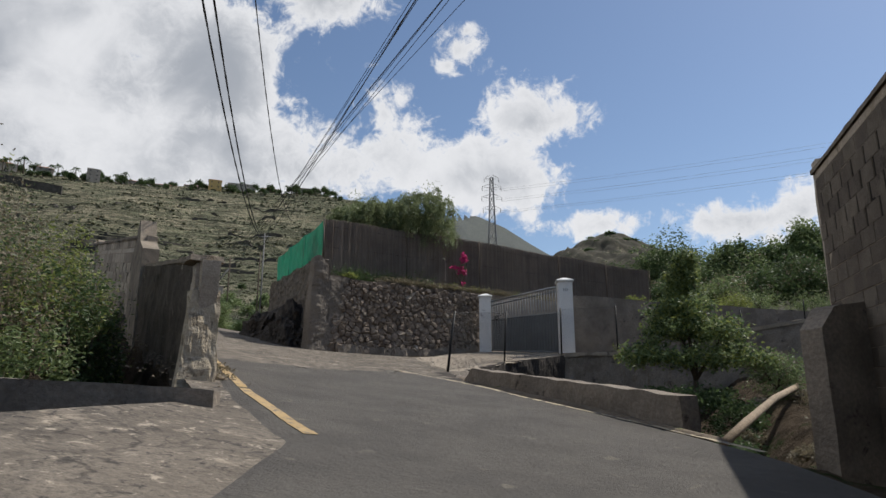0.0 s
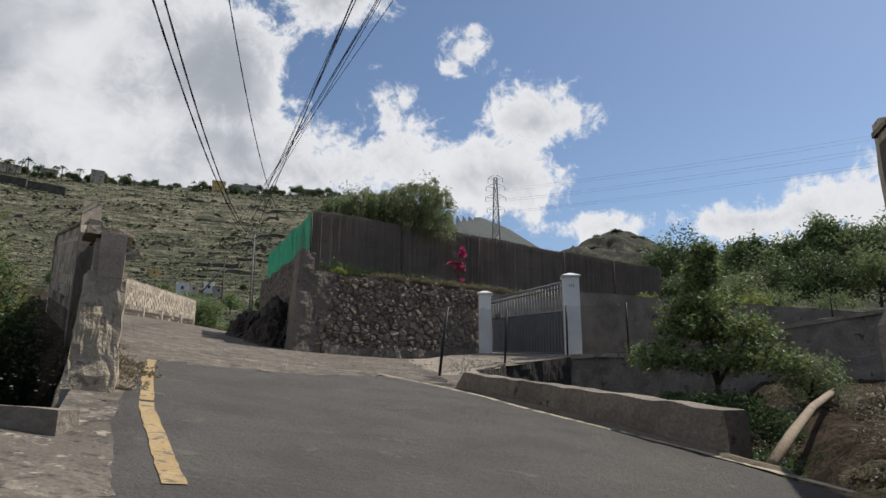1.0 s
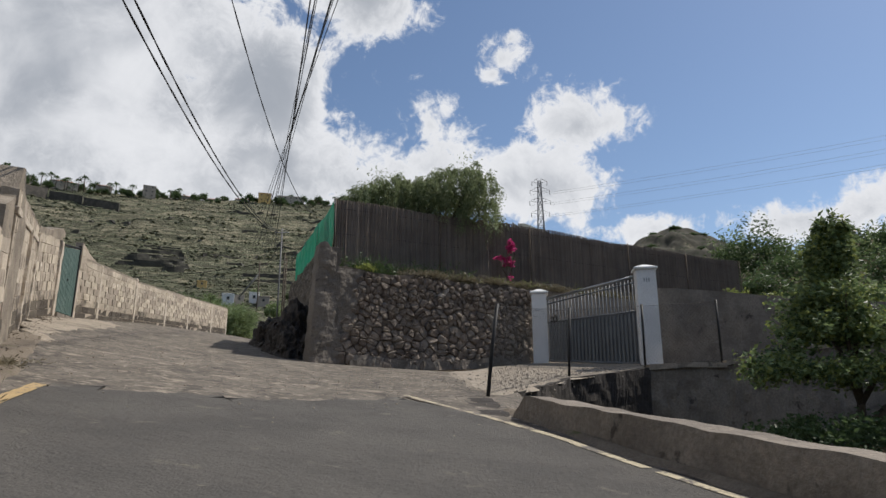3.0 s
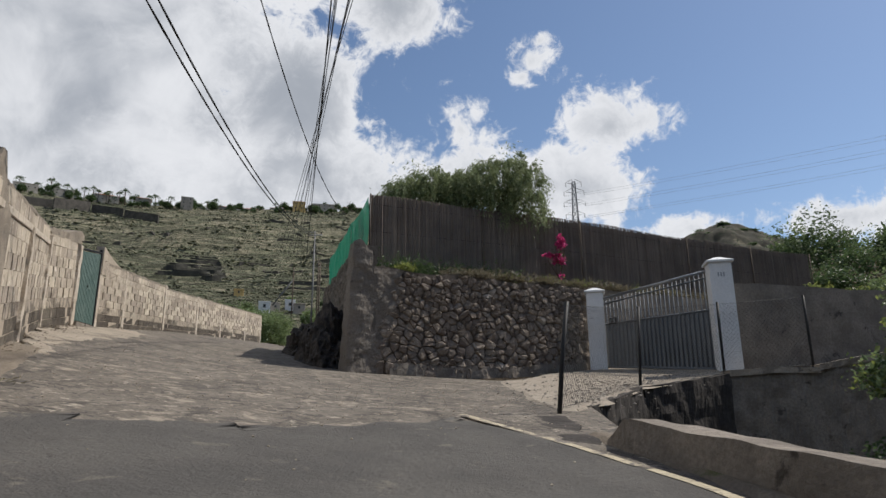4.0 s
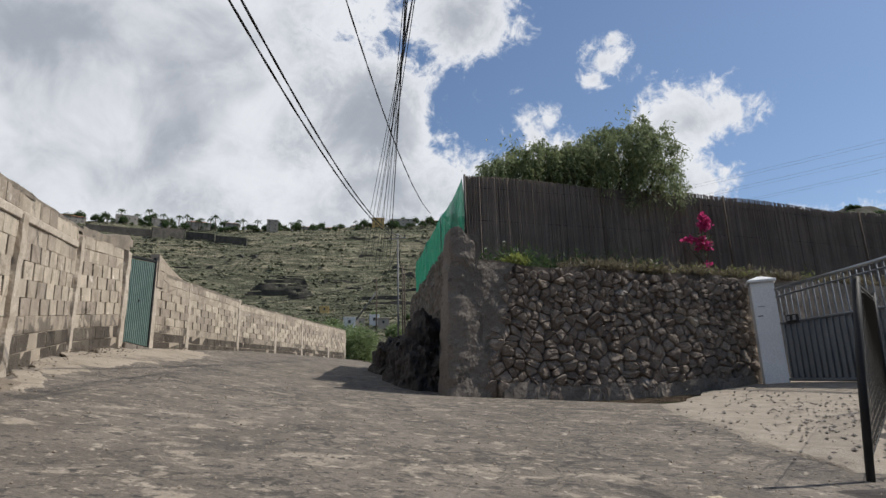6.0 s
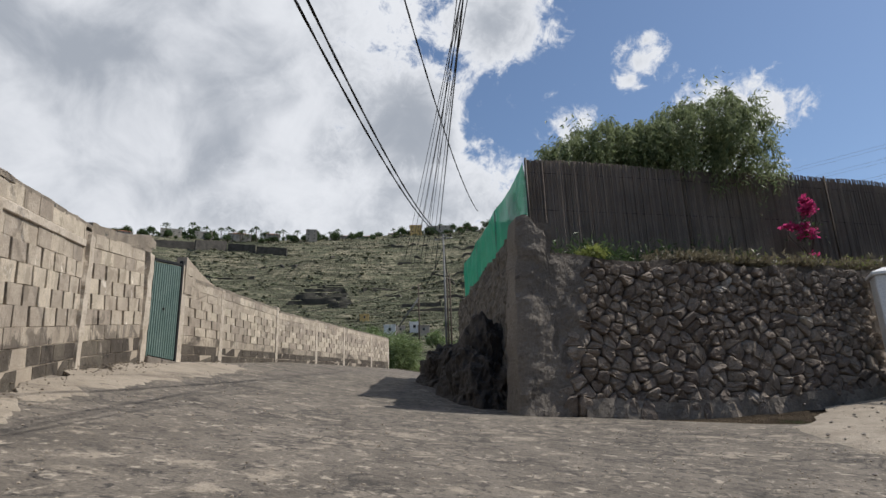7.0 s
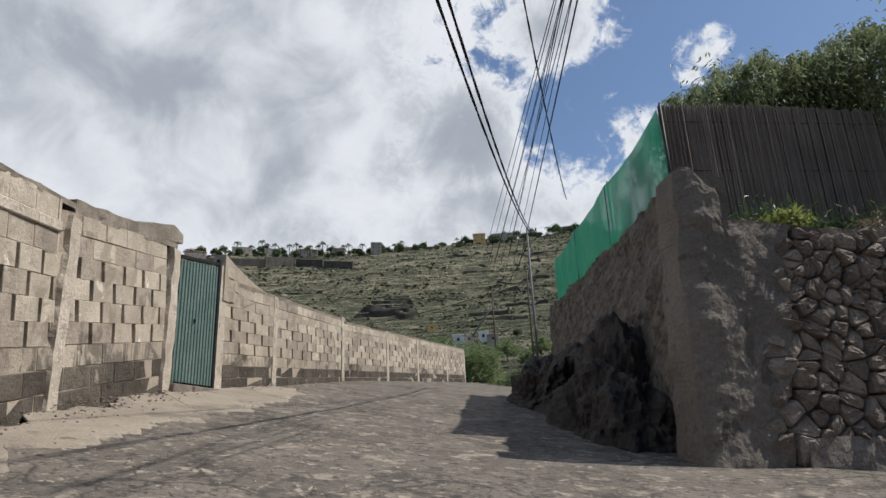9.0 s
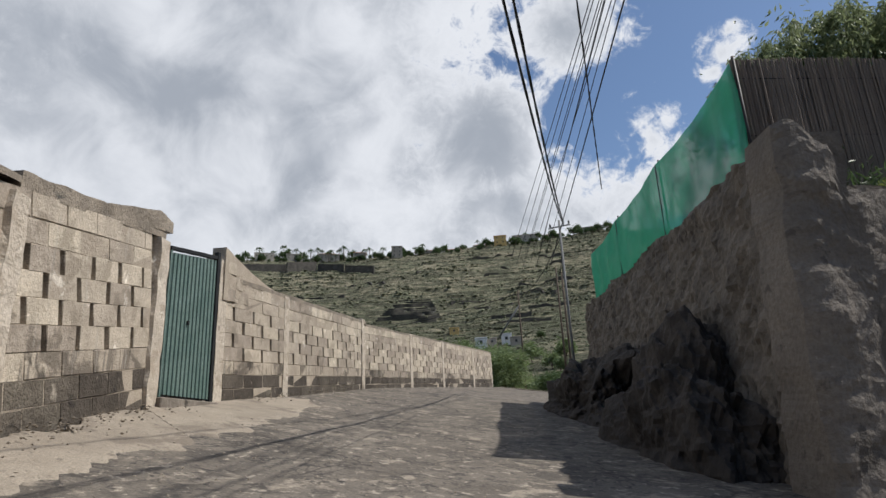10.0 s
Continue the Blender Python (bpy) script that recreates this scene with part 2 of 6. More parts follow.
def leafy(name, dark, light, glow=0.35):
    """Leaf surface that lets some light through; colour varies leaf by leaf."""
    m = bpy.data.materials.new(name)
    m.use_nodes = True
    t = m.node_tree
    N = Nodes(t)
    p = t.nodes["Principled BSDF"]
    r = N.n("ShaderNodeNewGeometry").outputs["Random Per Island"]
    c = N.mix(r, dark, light)
    N.put(p.inputs["Base Color"], c)
    p.inputs["Roughness"].default_value = 0.5
    p.inputs["Specular IOR Level"].default_value = 0.3
    tr = N.n("ShaderNodeBsdfTranslucent")
    N.put(tr.inputs[0], N.mix(0.35, c, tuple(min(1, v * 1.6) for v in light)))
    mx = N.n("ShaderNodeMixShader")
    mx.inputs[0].default_value = glow
    t.links.new(p.outputs[0], mx.inputs[1])
    t.links.new(tr.outputs[0], mx.inputs[2])
    t.links.new(mx.outputs[0], t.nodes["Material Output"].inputs[0])
    return m


M_NET = leafy("green_netting", (0.014, 0.27, 0.165), (0.02, 0.34, 0.21), 0.3)


def let_through(m, share):
    """Open weave: part of the light passes straight on."""
    t = m.node_tree
    N = Nodes(t)
    out = t.nodes["Material Output"]
    old = out.inputs[0].links[0].from_socket
    pos = N.n("ShaderNodeNewGeometry").outputs["Position"]
    mx = N.n("ShaderNodeMixShader")
    N.put(mx.inputs[0], N.ramp(N.noise(pos, 1.3, 4, 0.6), 0.30, 0.70, share * 0.5, share * 1.3))
    tr = N.n("ShaderNodeBsdfTransparent")
    t.links.new(old, mx.inputs[1])
    t.links.new(tr.outputs[0], mx.inputs[2])
    t.links.new(mx.outputs[0], out.inputs[0])


let_through(M_NET, 0.28)
M_REED = material("reed_screen", [(0.190, 0.155, 0.127), (0.260, 0.212, 0.175)], 1.2, 0.95, 0.5, 50, vary=0.13, island=True)
M_SOIL = material("soil_and_grass", [(0.12, 0.095, 0.055), (0.20, 0.155, 0.09)], 2.4, 0.97, 0.9, 30, spots=[((0.07, 0.10, 0.03), 0.54, 1.4)])
M_LEAF = leafy("leaf", (0.075, 0.112, 0.038), (0.22, 0.28, 0.125))
M_PEPPER = leafy("pepper_leaf", (0.085, 0.118, 0.050), (0.29, 0.33, 0.175), 0.4)
M_LEAF_DARK = leafy("dark_leaf", (0.035, 0.062, 0.022), (0.095, 0.14, 0.055))
M_LEAF_DRY = leafy("dry_leaf", (0.11, 0.095, 0.062), (0.26, 0.225, 0.150), 0.25)
M_LEAF_LIME = leafy("lime_leaf", (0.13, 0.165, 0.04), (0.26, 0.29, 0.085), 0.35)
M_PETAL = leafy("magenta_petal", (0.40, 0.03, 0.13), (0.62, 0.08, 0.25), 0.4)
M_BARK = material("bark", [(0.085, 0.065, 0.05), (0.15, 0.12, 0.09)], 4.0, 0.95, 0.8, 30)
M_CABLE = material("cable_sheath", [(0.010, 0.010, 0.011), (0.02, 0.02, 0.02)], 5.0, 0.6, 0.0, 40)
M_YELLOW = material("worn_yellow_paint", [(0.40, 0.28, 0.13), (0.48, 0.35, 0.18)], 3.0, 0.85, 0.3, 40, spots=[((0.15, 0.128, 0.102), 0.53, 6.0), ((0.15, 0.128, 0.102), 0.57, 18.0)])
M_LINE = material("worn_white_paint", [(0.42, 0.36, 0.25), (0.50, 0.43, 0.30)], 3.0, 0.85, 0.3, 40, spots=[((0.13, 0.115, 0.098), 0.50, 4.0), ((0.13, 0.115, 0.098), 0.56, 16.0)])
M_WOOD = material("weathered_wood", [(0.26, 0.20, 0.14), (0.38, 0.30, 0.21)], 4.0, 0.9, 0.6, 50)
M_ROOF = material("terracotta", [(0.34, 0.13, 0.07), (0.42, 0.18, 0.10)], 2.0, 0.9, 0.2, 12)
M_HOUSE = material("house_paint", [(0.33, 0.29, 0.245), (0.46, 0.41, 0.35)], 0.5, 0.85, 0.0, 10, vary=0.2)
M_HOUSE_ORANGE = material("ochre_house_paint", [(0.60, 0.41, 0.16), (0.66, 0.46, 0.20)], 0.5, 0.85, 0.0, 10)
M_GLASS = material("window_glass", [(0.02, 0.025, 0.03), (0.03, 0.035, 0.04)], 0.5, 0.1, 0.0, 10)
M_FIELD = material("dark_terraced_plot", [(0.050, 0.048, 0.041), (0.085, 0.080, 0.066)], 0.5, 0.95, 0.3, 3)
M_PYLON = material("pylon_steel", [(0.20, 0.20, 0.21), (0.26, 0.26, 0.27)], 0.5, 0.6, 0.0, 10, metal=0.5)


# ---- mesh helpers ----
def mesh_ob(name, bm, mat, parent=None, smooth=False):
    me = bpy.data.meshes.new(name)
    bm.to_mesh(me)
    bm.free()
    if smooth:
        for f in me.polygons:
            f.use_smooth = True
    me.materials.append(mat)
    ob = new(name, me)
    ob.parent = parent
    return ob


def part(name, bm, mat, parent, label="", smooth=False):
    ob = mesh_ob(name, bm, mat, parent, smooth)
    if label:
        ob["label"] = label
    return ob


def raw_ob(name, verts, faces, mat, parent=None, smooth=False):
    me = bpy.data.meshes.new(name)
    me.from_pydata([tuple(v) for v in verts], [], faces)
    me.update()
    if smooth:
        for f in me.polygons:
            f.use_smooth = True
    me.materials.append(mat)
    ob = new(name, me)
    ob.parent = parent
    return ob


def empty(name, at=(0, 0, 0)):
    ob = new(name)
    ob.location = at
    return ob


def add_box(bm, m, sx, sy, sz, bevel=0.0):
    """A box with base centre at the origin of m."""
    r = bmesh.ops.create_cube(bm, size=1.0, matrix=m @ Matrix.Translation((0, 0, sz / 2)) @ Matrix.Diagonal((sx, sy, sz, 1)))
    if bevel:
        edges = list({e for v in r["verts"] for e in v.link_edges})
        bmesh.ops.bevel(bm, geom=edges, offset=bevel, segments=1, affect="EDGES")
    return r


def box_bm(m, sx, sy, sz, bevel=0.0):
    bm = bmesh.new()
    add_box(bm, m, sx, sy, sz, bevel)
    return bm


def tube_verts(points, radius, sides=6):
    """Verts and faces of a tube along points; radius a number or one for each point."""
    verts, faces = [], []
    n = len(points)
    for i, p in enumerate(points):
        p = Vector(p)
        d = (Vector(points[min(i + 1, n - 1)]) - Vector(points[max(i - 1, 0)])).normalized()
        up = Vector((0, 0, 1)) if abs(d.z) < 0.95 else Vector((1, 0, 0))
        u = d.cross(up).normalized()
        v = u.cross(d)
        r = radius[i] if isinstance(radius, (list, tuple)) else radius
        for k in range(sides):
            a = 2 * math.pi * k / sides
            verts.append(p + (u * math.cos(a) + v * math.sin(a)) * r)
    for i in range(n - 1):
        for k in range(sides):
            j = (k + 1) % sides
            faces.append((i * sides + k, i * sides + j, (i + 1) * sides + j, (i + 1) * sides + k))
    faces.append(tuple(range(sides - 1, -1, -1)))
    faces.append(tuple((n - 1) * sides + k for k in range(sides)))
    return verts, faces


def tube(name, points, radius, mat, parent=None, sides=6):
    v, f = tube_verts(points, radius, sides)
    return raw_ob(name, v, f, mat, parent, smooth=True)


def smoothstep(a, b, x):
    t = np.clip((x - a) / (b - a), 0, 1)
    return t * t * (3 - 2 * t)


def rise(x, y):
    """Height of the road and the ground near it."""
    x = min(max(x, -18.0), 5.0)
    y = min(max(y, -5.0), 46.0)
    return -1.386 - 0.1637 * x + 0.0792 * y + 0.01041 * x * x + 0.00697 * x * y + 0.000862 * y * y


def nz(x, y, s, o=0.0):
    return noise.fractal(Vector((x * s, y * s, o)), 0.8, 2.1, 5)


# ---- plan ----
LEFT = [(-2.55, 6.85), (-5.7, 11.9), (-9.85, 17.6), (-10.98, 19.92), (-11.27, 21.06), (-13.9, 28.6), (-17.1, 44.6)]
FRONT_A, FRONT_B, FRONT_C = (-4.25, 20.94), (1.45, 24.65), (7.6, 28.6)
SIDE_B = (-9.3, 33.6)
EAST_A, EAST_B = (4.5, 21.75), (27.0, 30.4)
LOW_A, LOW_B = (0.5, 12.35), (2.86, 7.2)


def side_of(p, a, b):
    """Signed distance of p to the right of the line a-b."""
    dx, dy = b[0] - a[0], b[1] - a[1]
    return ((p[0] - a[0]) * dy - (p[1] - a[1]) * dx) / math.hypot(dx, dy)


# ---- ground: one sheet from the road to the far hills ----
def crest(b):
    """Elevation, in degrees, of the skyline at a bearing in degrees."""
    xs = [-180, -75, -50, -40, -30, -20, -12, -5, -1, 1, 3, 5.5, 8, 11, 14, 20, 30, 60, 180]
    ys = [6, 10, 15.9, 16.5, 16.9, 17.4, 17.8, 17.2, 16.4, 16.4, 16.3, 15.3, 13.6, 11.8, 10.8, 10.5, 9.5, 7, 6]
    return float(np.interp(b, xs, ys))


def land(x, y):
    r = math.hypot(x, y)
    b = math.degrees(math.atan2(x, y))
    z = rise(x, y)
    if r > 45:
        far = float(smoothstep(55, 130, r))
        foot = 4.0 + 0.11 * (min(r, 130) - 45)
        east = float(smoothstep(-1.5, 3, b))
        rc = 480.0 + 1400 * east
        top = rc * math.tan(radians(crest(b)))
        k = min(max((r - 125) / (rc - 125), 0), 1.25)
        k2 = k if k <= 1 else 1.0 - (k - 1) * 0.5
        h = foot + (top - foot) * (0.25 * k2 + 0.75 * k2 ** 1.35)
        fade = float(smoothstep(165, 270, r)) * (1 - 0.6 * float(smoothstep(0.84, 1.0, k)))
        h += (nz(x, y, 0.010) * 7 + noise.noise(Vector((x * 0.05, y * 0.05, 7))) * 0.8) * fade
        if rc < 700:
            step = 3.4
            q = h / step + 0.5 * noise.noise(Vector((x * 0.011, y * 0.011, 4)))
            fl = math.floor(q)
            h += ((fl + float(smoothstep(0.70, 0.98, q - fl))) - q) * step * 0.85 * fade
        else:
            h = max(h, r * math.tan(radians(9.0)) * east)
        z = z * (1 - far) + h * far
    return z


def FENCE_Y(x):
    return float(np.interp(x, [0.22, 1.99, 4.06, 6.02, 9.0, 30.0], [14.55, 19.05, 20.74, 21.1, 21.4, 22.4])) + 0.75


def ground_z(x, y):
    z = land(x, y)
    r = math.hypot(x, y)
    # the plot behind the stone wall
    d = min(side_of((x, y), FRONT_A, SIDE_B), -side_of((x, y), FRONT_A, FRONT_C))
    if d > 0 and r < 130:
        w = float(smoothstep(0.30, 0.85, d))
        hi = max(3.42, z)
        hi += 0.10 * max(d - 12, 0)
        z = z * (1 - w) + hi * w
    # the bank behind the retaining wall east of the gate
    d2 = min(-side_of((x, y), EAST_A, EAST_B), x - 4.75)
    if d2 > 0 and r < 200:
        w = float(smoothstep(0.30, 0.85, d2))
        hi = max(2.82 + 0.17 * max(d2 - 2.5, 0), z)
        z = z * (1 - w) + hi * w
    # the garden below the lane on the east, and the sunken garden on the west
    e = min(side_of((x, y), LOW_B, LOW_A) - 0.25, FENCE_Y(x) - y, 30)
    drive = x + 0.2
    if e > 0 and drive > 0 and x < 30 and y > -4:
        deep = 0.75 + 1.35 * float(smoothstep(6.5, 4.6, x - 0.28 * (y - 8)) * smoothstep(9.5, 12.0, y))
        z -= deep * float(smoothstep(0.0, 0.35, min(e, drive)))
    g = -side_of((x, y), LEFT[0], LEFT[1])
    if g > 0.2 and y < 12.5 and x > -14:
        z -= 1.5 * float(smoothstep(0.25, 0.7, g)) * float(smoothstep(5.95, 6.5, y)) * float(smoothstep(12.5, 11.0, y))
    if y < 6.0 and x < 0:
        left = np.interp(y, [-6, 5.2, 6.0], [-4.5, -2.0, -2.2]) - x
        z -= 1.2 * float(smoothstep(0.1, 0.6, left)) * float(smoothstep(-5.0, -2.0, y))
    return z - 0.05 + 0.03 * noise.noise(Vector((x * 1.3, y * 1.3, 0)))


def terrain():
    verts, faces = [], []
    rings = [0.4 * i for i in range(1, 76)] + [30 + 1.0 * i for i in range(1, 26)]
    r = 55.0
    while r < 118:
        rings.append(r)
        r += 2.2
    while r < 545:
        rings.append(r)
        r += 2.0
    while r < 2600:
        rings.append(r)
        r *= 1.035
    bearings = np.concatenate([np.arange(-180, -58, 4.0), np.arange(-58, 22, 0.55), np.arange(22, 62, 1.6), np.arange(62, 180, 4.0)])
    n = len(bearings)
    for r in rings:
        for b in bearings:
            x, y = r * math.sin(radians(b)) - 1.5, r * math.cos(radians(b)) + 8
            verts.append((x, y, ground_z(x, y)))
    for i in range(len(rings) - 1):
        for j in range(n):
            k = (j + 1) % n
            faces.append((i * n + k, i * n + j, (i + 1) * n + j, (i + 1) * n + k))
    verts.append((-1.5, 8, ground_z(-1.5, 8)))
    for j in range(n):
        faces.append((len(verts) - 1, j, (j + 1) % n))
    return raw_ob("ground", verts, faces, M_LAND, smooth=True)


def make_land_material():
    m = bpy.data.materials.new("hillside")
    m.use_nodes = True
    t = m.node_tree
    N = Nodes(t)
    p = t.nodes["Principled BSDF"]
    geo = N.n("ShaderNodeNewGeometry")
    pos = geo.outputs["Position"]
    near = N.n("ShaderNodeVectorMath", operation="LENGTH")
    N.put(near.inputs[0], pos)
    nearf = N.ramp(near.outputs["Value"], 69.0, 39.0)
    scrub = N.ramp(N.noise(pos, 0.05, 9, 0.72, 0.3), 0.40, 0.60)
    big = N.ramp(N.noise(pos, 0.010, 4, 0.6), 0.42, 0.60)
    dry = N.mix(N.noise(pos, 0.35, 6, 0.75), (0.250, 0.222, 0.155), (0.390, 0.348, 0.245))
    green = N.mix(N.noise(pos, 0.45, 6, 0.75), (0.150, 0.154, 0.100), (0.250, 0.248, 0.162))
    c = N.mix(scrub, dry, green)
    c = N.mix(N.math("MULTIPLY", big, 0.6), c, (0.105, 0.118, 0.075))
    # narrow terraces that follow the contours: pale treads, dark walls and scrub between
    for fx, fz, lo, hi, share, tint in ((0.050, 0.45, 0.47, 0.55, 0.75, (0.078, 0.079, 0.058)), (0.13, 1.10, 0.49, 0.57, 0.7, (0.082, 0.085, 0.059)), (0.10, 0.70, 0.46, 0.38, 0.55, (0.400, 0.358, 0.252))):
        flat = N.n("ShaderNodeVectorMath", operation="MULTIPLY")
        N.put(flat.inputs[0], pos)
        flat.inputs[1].default_value = (fx, fx, fz)
        lines = N.noise(flat.outputs[0], 1.0, 6, 0.62, 0.2)
        c = N.mix(N.math("MULTIPLY", N.ramp(lines, lo, hi), share), c, tint)
    nrm = N.n("ShaderNodeSeparateXYZ")
    N.put(nrm.inputs[0], geo.outputs["Normal"])
    steep = N.ramp(nrm.outputs[2], 0.86, 0.60)
    c = N.mix(N.math("MULTIPLY", steep, 0.5), c, (0.065, 0.060, 0.048))
    speck = N.ramp(N.noise(pos, 0.42, 7, 0.8), 0.49, 0.58)
    c = N.mix(N.math("MULTIPLY", speck, 0.58), c, (0.070, 0.078, 0.050))
    # haze painted into the colour: high ground across the ravine turns blue-grey
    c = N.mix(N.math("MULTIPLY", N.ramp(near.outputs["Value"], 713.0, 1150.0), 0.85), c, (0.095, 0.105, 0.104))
    # earth, dry grass and litter on the plots near the lane
    earth = N.mix(N.ramp(N.noise(pos, 1.5, 6, 0.7), 0.35, 0.65), (0.070, 0.054, 0.039), (0.155, 0.120, 0.084))
    earth = N.mix(N.ramp(N.noise(pos, 0.8, 5, 0.7), 0.56, 0.66), earth, (0.055, 0.070, 0.028))
    c = N.mix(nearf, c, earth)
    N.put(p.inputs["Base Color"], c)
    p.inputs["Roughness"].default_value = 1.0
    p.inputs["Specular IOR Level"].default_value = 0.05
    b = N.n("ShaderNodeBump")
    b.inputs["Strength"].default_value, b.inputs["Distance"].default_value = 1.0, 2.4
    N.put(b.inputs["Height"], N.noise(pos, 0.34, 9, 0.78))
    t.links.new(b.outputs[0], p.inputs["Normal"])
    return m


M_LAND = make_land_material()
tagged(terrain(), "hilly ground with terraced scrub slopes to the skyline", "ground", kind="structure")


def along(line, u):
    s = u * (len(line) - 1)
    i = min(int(s), len(line) - 2)
    f = s - i
    return line[i][0] * (1 - f) + line[i + 1][0] * f, line[i][1] * (1 - f) + line[i + 1][1] * f


def strip(name, line_l, line_r, mat, lift, n=60, jag=0.0, seed=0, cols=14, wave=0.012, taper=0.0, end=0.0):
    """A paved sheet between two plan lines that lies on the ground, with ragged edges; end: how far its last edge is broken back."""
    verts, faces = [], []
    for i in range(n + 1):
        l, r = along(line_l, i / n), along(line_r, i / n)
        jl, jr = (jag * 1.6 * noise.fractal(Vector((i * 13.0 / n + seed, q, 0.5)), 0.8, 2.0, 4) for q in (0.0, 5.0))
        for k in range(cols + 1):
            f = k / cols
            x = (l[0] + jl) * (1 - f) + (r[0] + jr) * f
            y = l[1] * (1 - f) + r[1] * f
            if end:
                q = end * smoothstep(0.86, 1.0, i / n) * (noise.fractal(Vector((k * 0.34, seed, 2.5)), 0.8, 2.0, 4) * 1.5 - 1.6 * math.sin(math.pi * f) ** 2)
                y += q
            edge = 0.0 if not taper or (0 < k < cols and 0 < i < n) else taper
            verts.append((x, y, rise(x, y) + lift - edge + wave * nz(x, y, 0.7, 3)))
    for i in range(n):
        for k in range(cols):
            a = i * (cols + 1) + k
            faces.append((a, a + 1, a + cols + 2, a + cols + 1))
    return raw_ob(name, verts, faces, mat, smooth=True)


road = strip("road", [(-4.5, -6), (-2.0, 5.2), (-5.2, 11.4), (-9.4, 17.3), (-10.9, 20.3), (-13.7, 28.8), (-16.9, 45)],
             [(4.2, -6), (3.0, 6), (0.9, 11.6), (0.4, 20.8), (-3.5, 21.3), (-8.8, 33.4), (-13.2, 45)], M_ASPHALT, 0.02, 120)
tagged(road, "worn stained asphalt lane climbing between stone walls", "road", kind="structure")
far_road = strip("road", [(-16.9, 45), (-20.6, 58), (-26, 74)], [(-13.2, 45), (-17.0, 58), (-22.6, 74)], M_CONCRETE_PAVE, 0.05, 30)
tagged(far_road, "pale concrete lane beyond the wall's end", "road", kind="structure")
patch = strip("road", [(-0.9, -6), (-0.95, 3.9), (-1.98, 5.8), (-2.6, 7.1), (-3.1, 8.2), (-3.55, 9.2), (-3.8, 10.1)], [(3.9, -6), (3.3, 5.6), (2.55, 7.9), (1.75, 9.4), (0.95, 10.9), (0.15, 12.3), (-0.9, 13.5)], M_NEW_ASPHALT, 0.040, 110, 0.03, 4, cols=34, taper=0.03, end=0.3)
tagged(patch, "darker newer asphalt with a ragged broken end", "road", kind="structure")
drive = strip("driveway", [(0.25, 14.9), (-1.0, 20.2), (0.2, 23.4), (1.4, 24.6), (3.0, 29.0)], [(0.42, 14.9), (1.9, 18.85), (3.2, 20.15), (4.2, 21.2), (6.5, 27.5)], M_DRIVE, 0.045, 80, 0.12, 7, taper=0.05)
tagged(drive, "pale concrete driveway strewn with stones before the gate", "driveway", kind="structure")
verge = strip("verge", [(-2.62, 6.95), (-2.75, 7.2), (-3.8, 8.9), (-5.5, 11.5), (-7.6, 14.4)], [(-2.36, 6.95), (-2.48, 7.2), (-3.28, 8.9), (-4.3, 10.6), (-7.0, 14.4)], M_DIRT, 0.055, 160, 0.05, 9, cols=12, wave=0.012, taper=0.06)
tagged(verge, "brown dirt verge along the foot of the wall", "verge", kind="structure")
apron = strip("pavement", [(-7.2, 14.0), (-9.75, 17.45), (-11.1, 20.2), (-11.9, 22.6)], [(-6.6, 14.0), (-8.4, 16.9), (-9.2, 19.4), (-11.4, 23.6)], M_CONCRETE_PAVE, 0.034, 200, 0.26, 11, cols=16, wave=0.012, taper=0.03)
tagged(apron, "cracked pale concrete apron at the foot of the wall", "pavement", kind="structure")
verge = strip("verge", [(0.35, 12.9), (1.05, 10.9), (1.95, 8.9), (2.9, 6.6)], [(0.62, 12.9), (1.35, 10.9), (2.2, 8.9), (3.1, 6.6)], M_DIRT, 0.07, 80, 0.05, 13, cols=4, wave=0.012, taper=0.05)
tagged(verge, "brown dirt and weeds against the low wall", "verge", kind="structure")


def paint_line(name, pts, width, mat, label, gaps=()):
    """A painted edge line along plan points."""
    n = 70
    verts, faces = [], []
    rnd = random.Random(len(pts) * 17)
    for i in range(n + 1):
        x, y = along(pts, i / n)
        x2, y2 = along(pts, min(i + 1, n) / n) if i < n else (2 * x - along(pts, (n - 1) / n)[0], 2 * y - along(pts, (n - 1) / n)[1])
        d = Vector((x2 - x, y2 - y, 0)).normalized()
        s = Vector((d.y, -d.x, 0)) * (width / 2)
        for q in (-1, 1):
            j = rnd.uniform(0.86, 1.05)
            px, py = x + q * s.x * j, y + q * s.y * j
            verts.append((px, py, rise(px, py) + 0.046 + 0.012 * nz(px, py, 0.7, 3)))
    for i in range(n):
        if not any(g0 < i / n < g1 for g0, g1 in gaps):
            faces.append((2 * i, 2 * i + 1, 2 * i + 3, 2 * i + 2))
    return tagged(raw_ob(name, verts, faces, mat), label, "road marking", kind="structure")


paint_line("road_marking_west", [(-0.85, 4.3), (-1.35, 5.2), (-1.9, 6.2), (-2.4, 7.25), (-2.76, 8.0), (-3.1, 8.75), (-3.42, 9.45), (-3.66, 10.0)], 0.115, M_YELLOW, "worn yellow edge line on asphalt", gaps=((0.31, 0.325), (0.60, 0.615)))
paint_line("road_marking_east", [(-0.95, 13.7), (0.0, 12.3), (0.85, 10.8), (1.7, 9.0), (2.45, 7.7), (3.2, 6.0)], 0.10, M_LINE, "worn cream edge line on asphalt", gaps=((0.16, 0.18), (0.33, 0.35), (0.52, 0.53)))


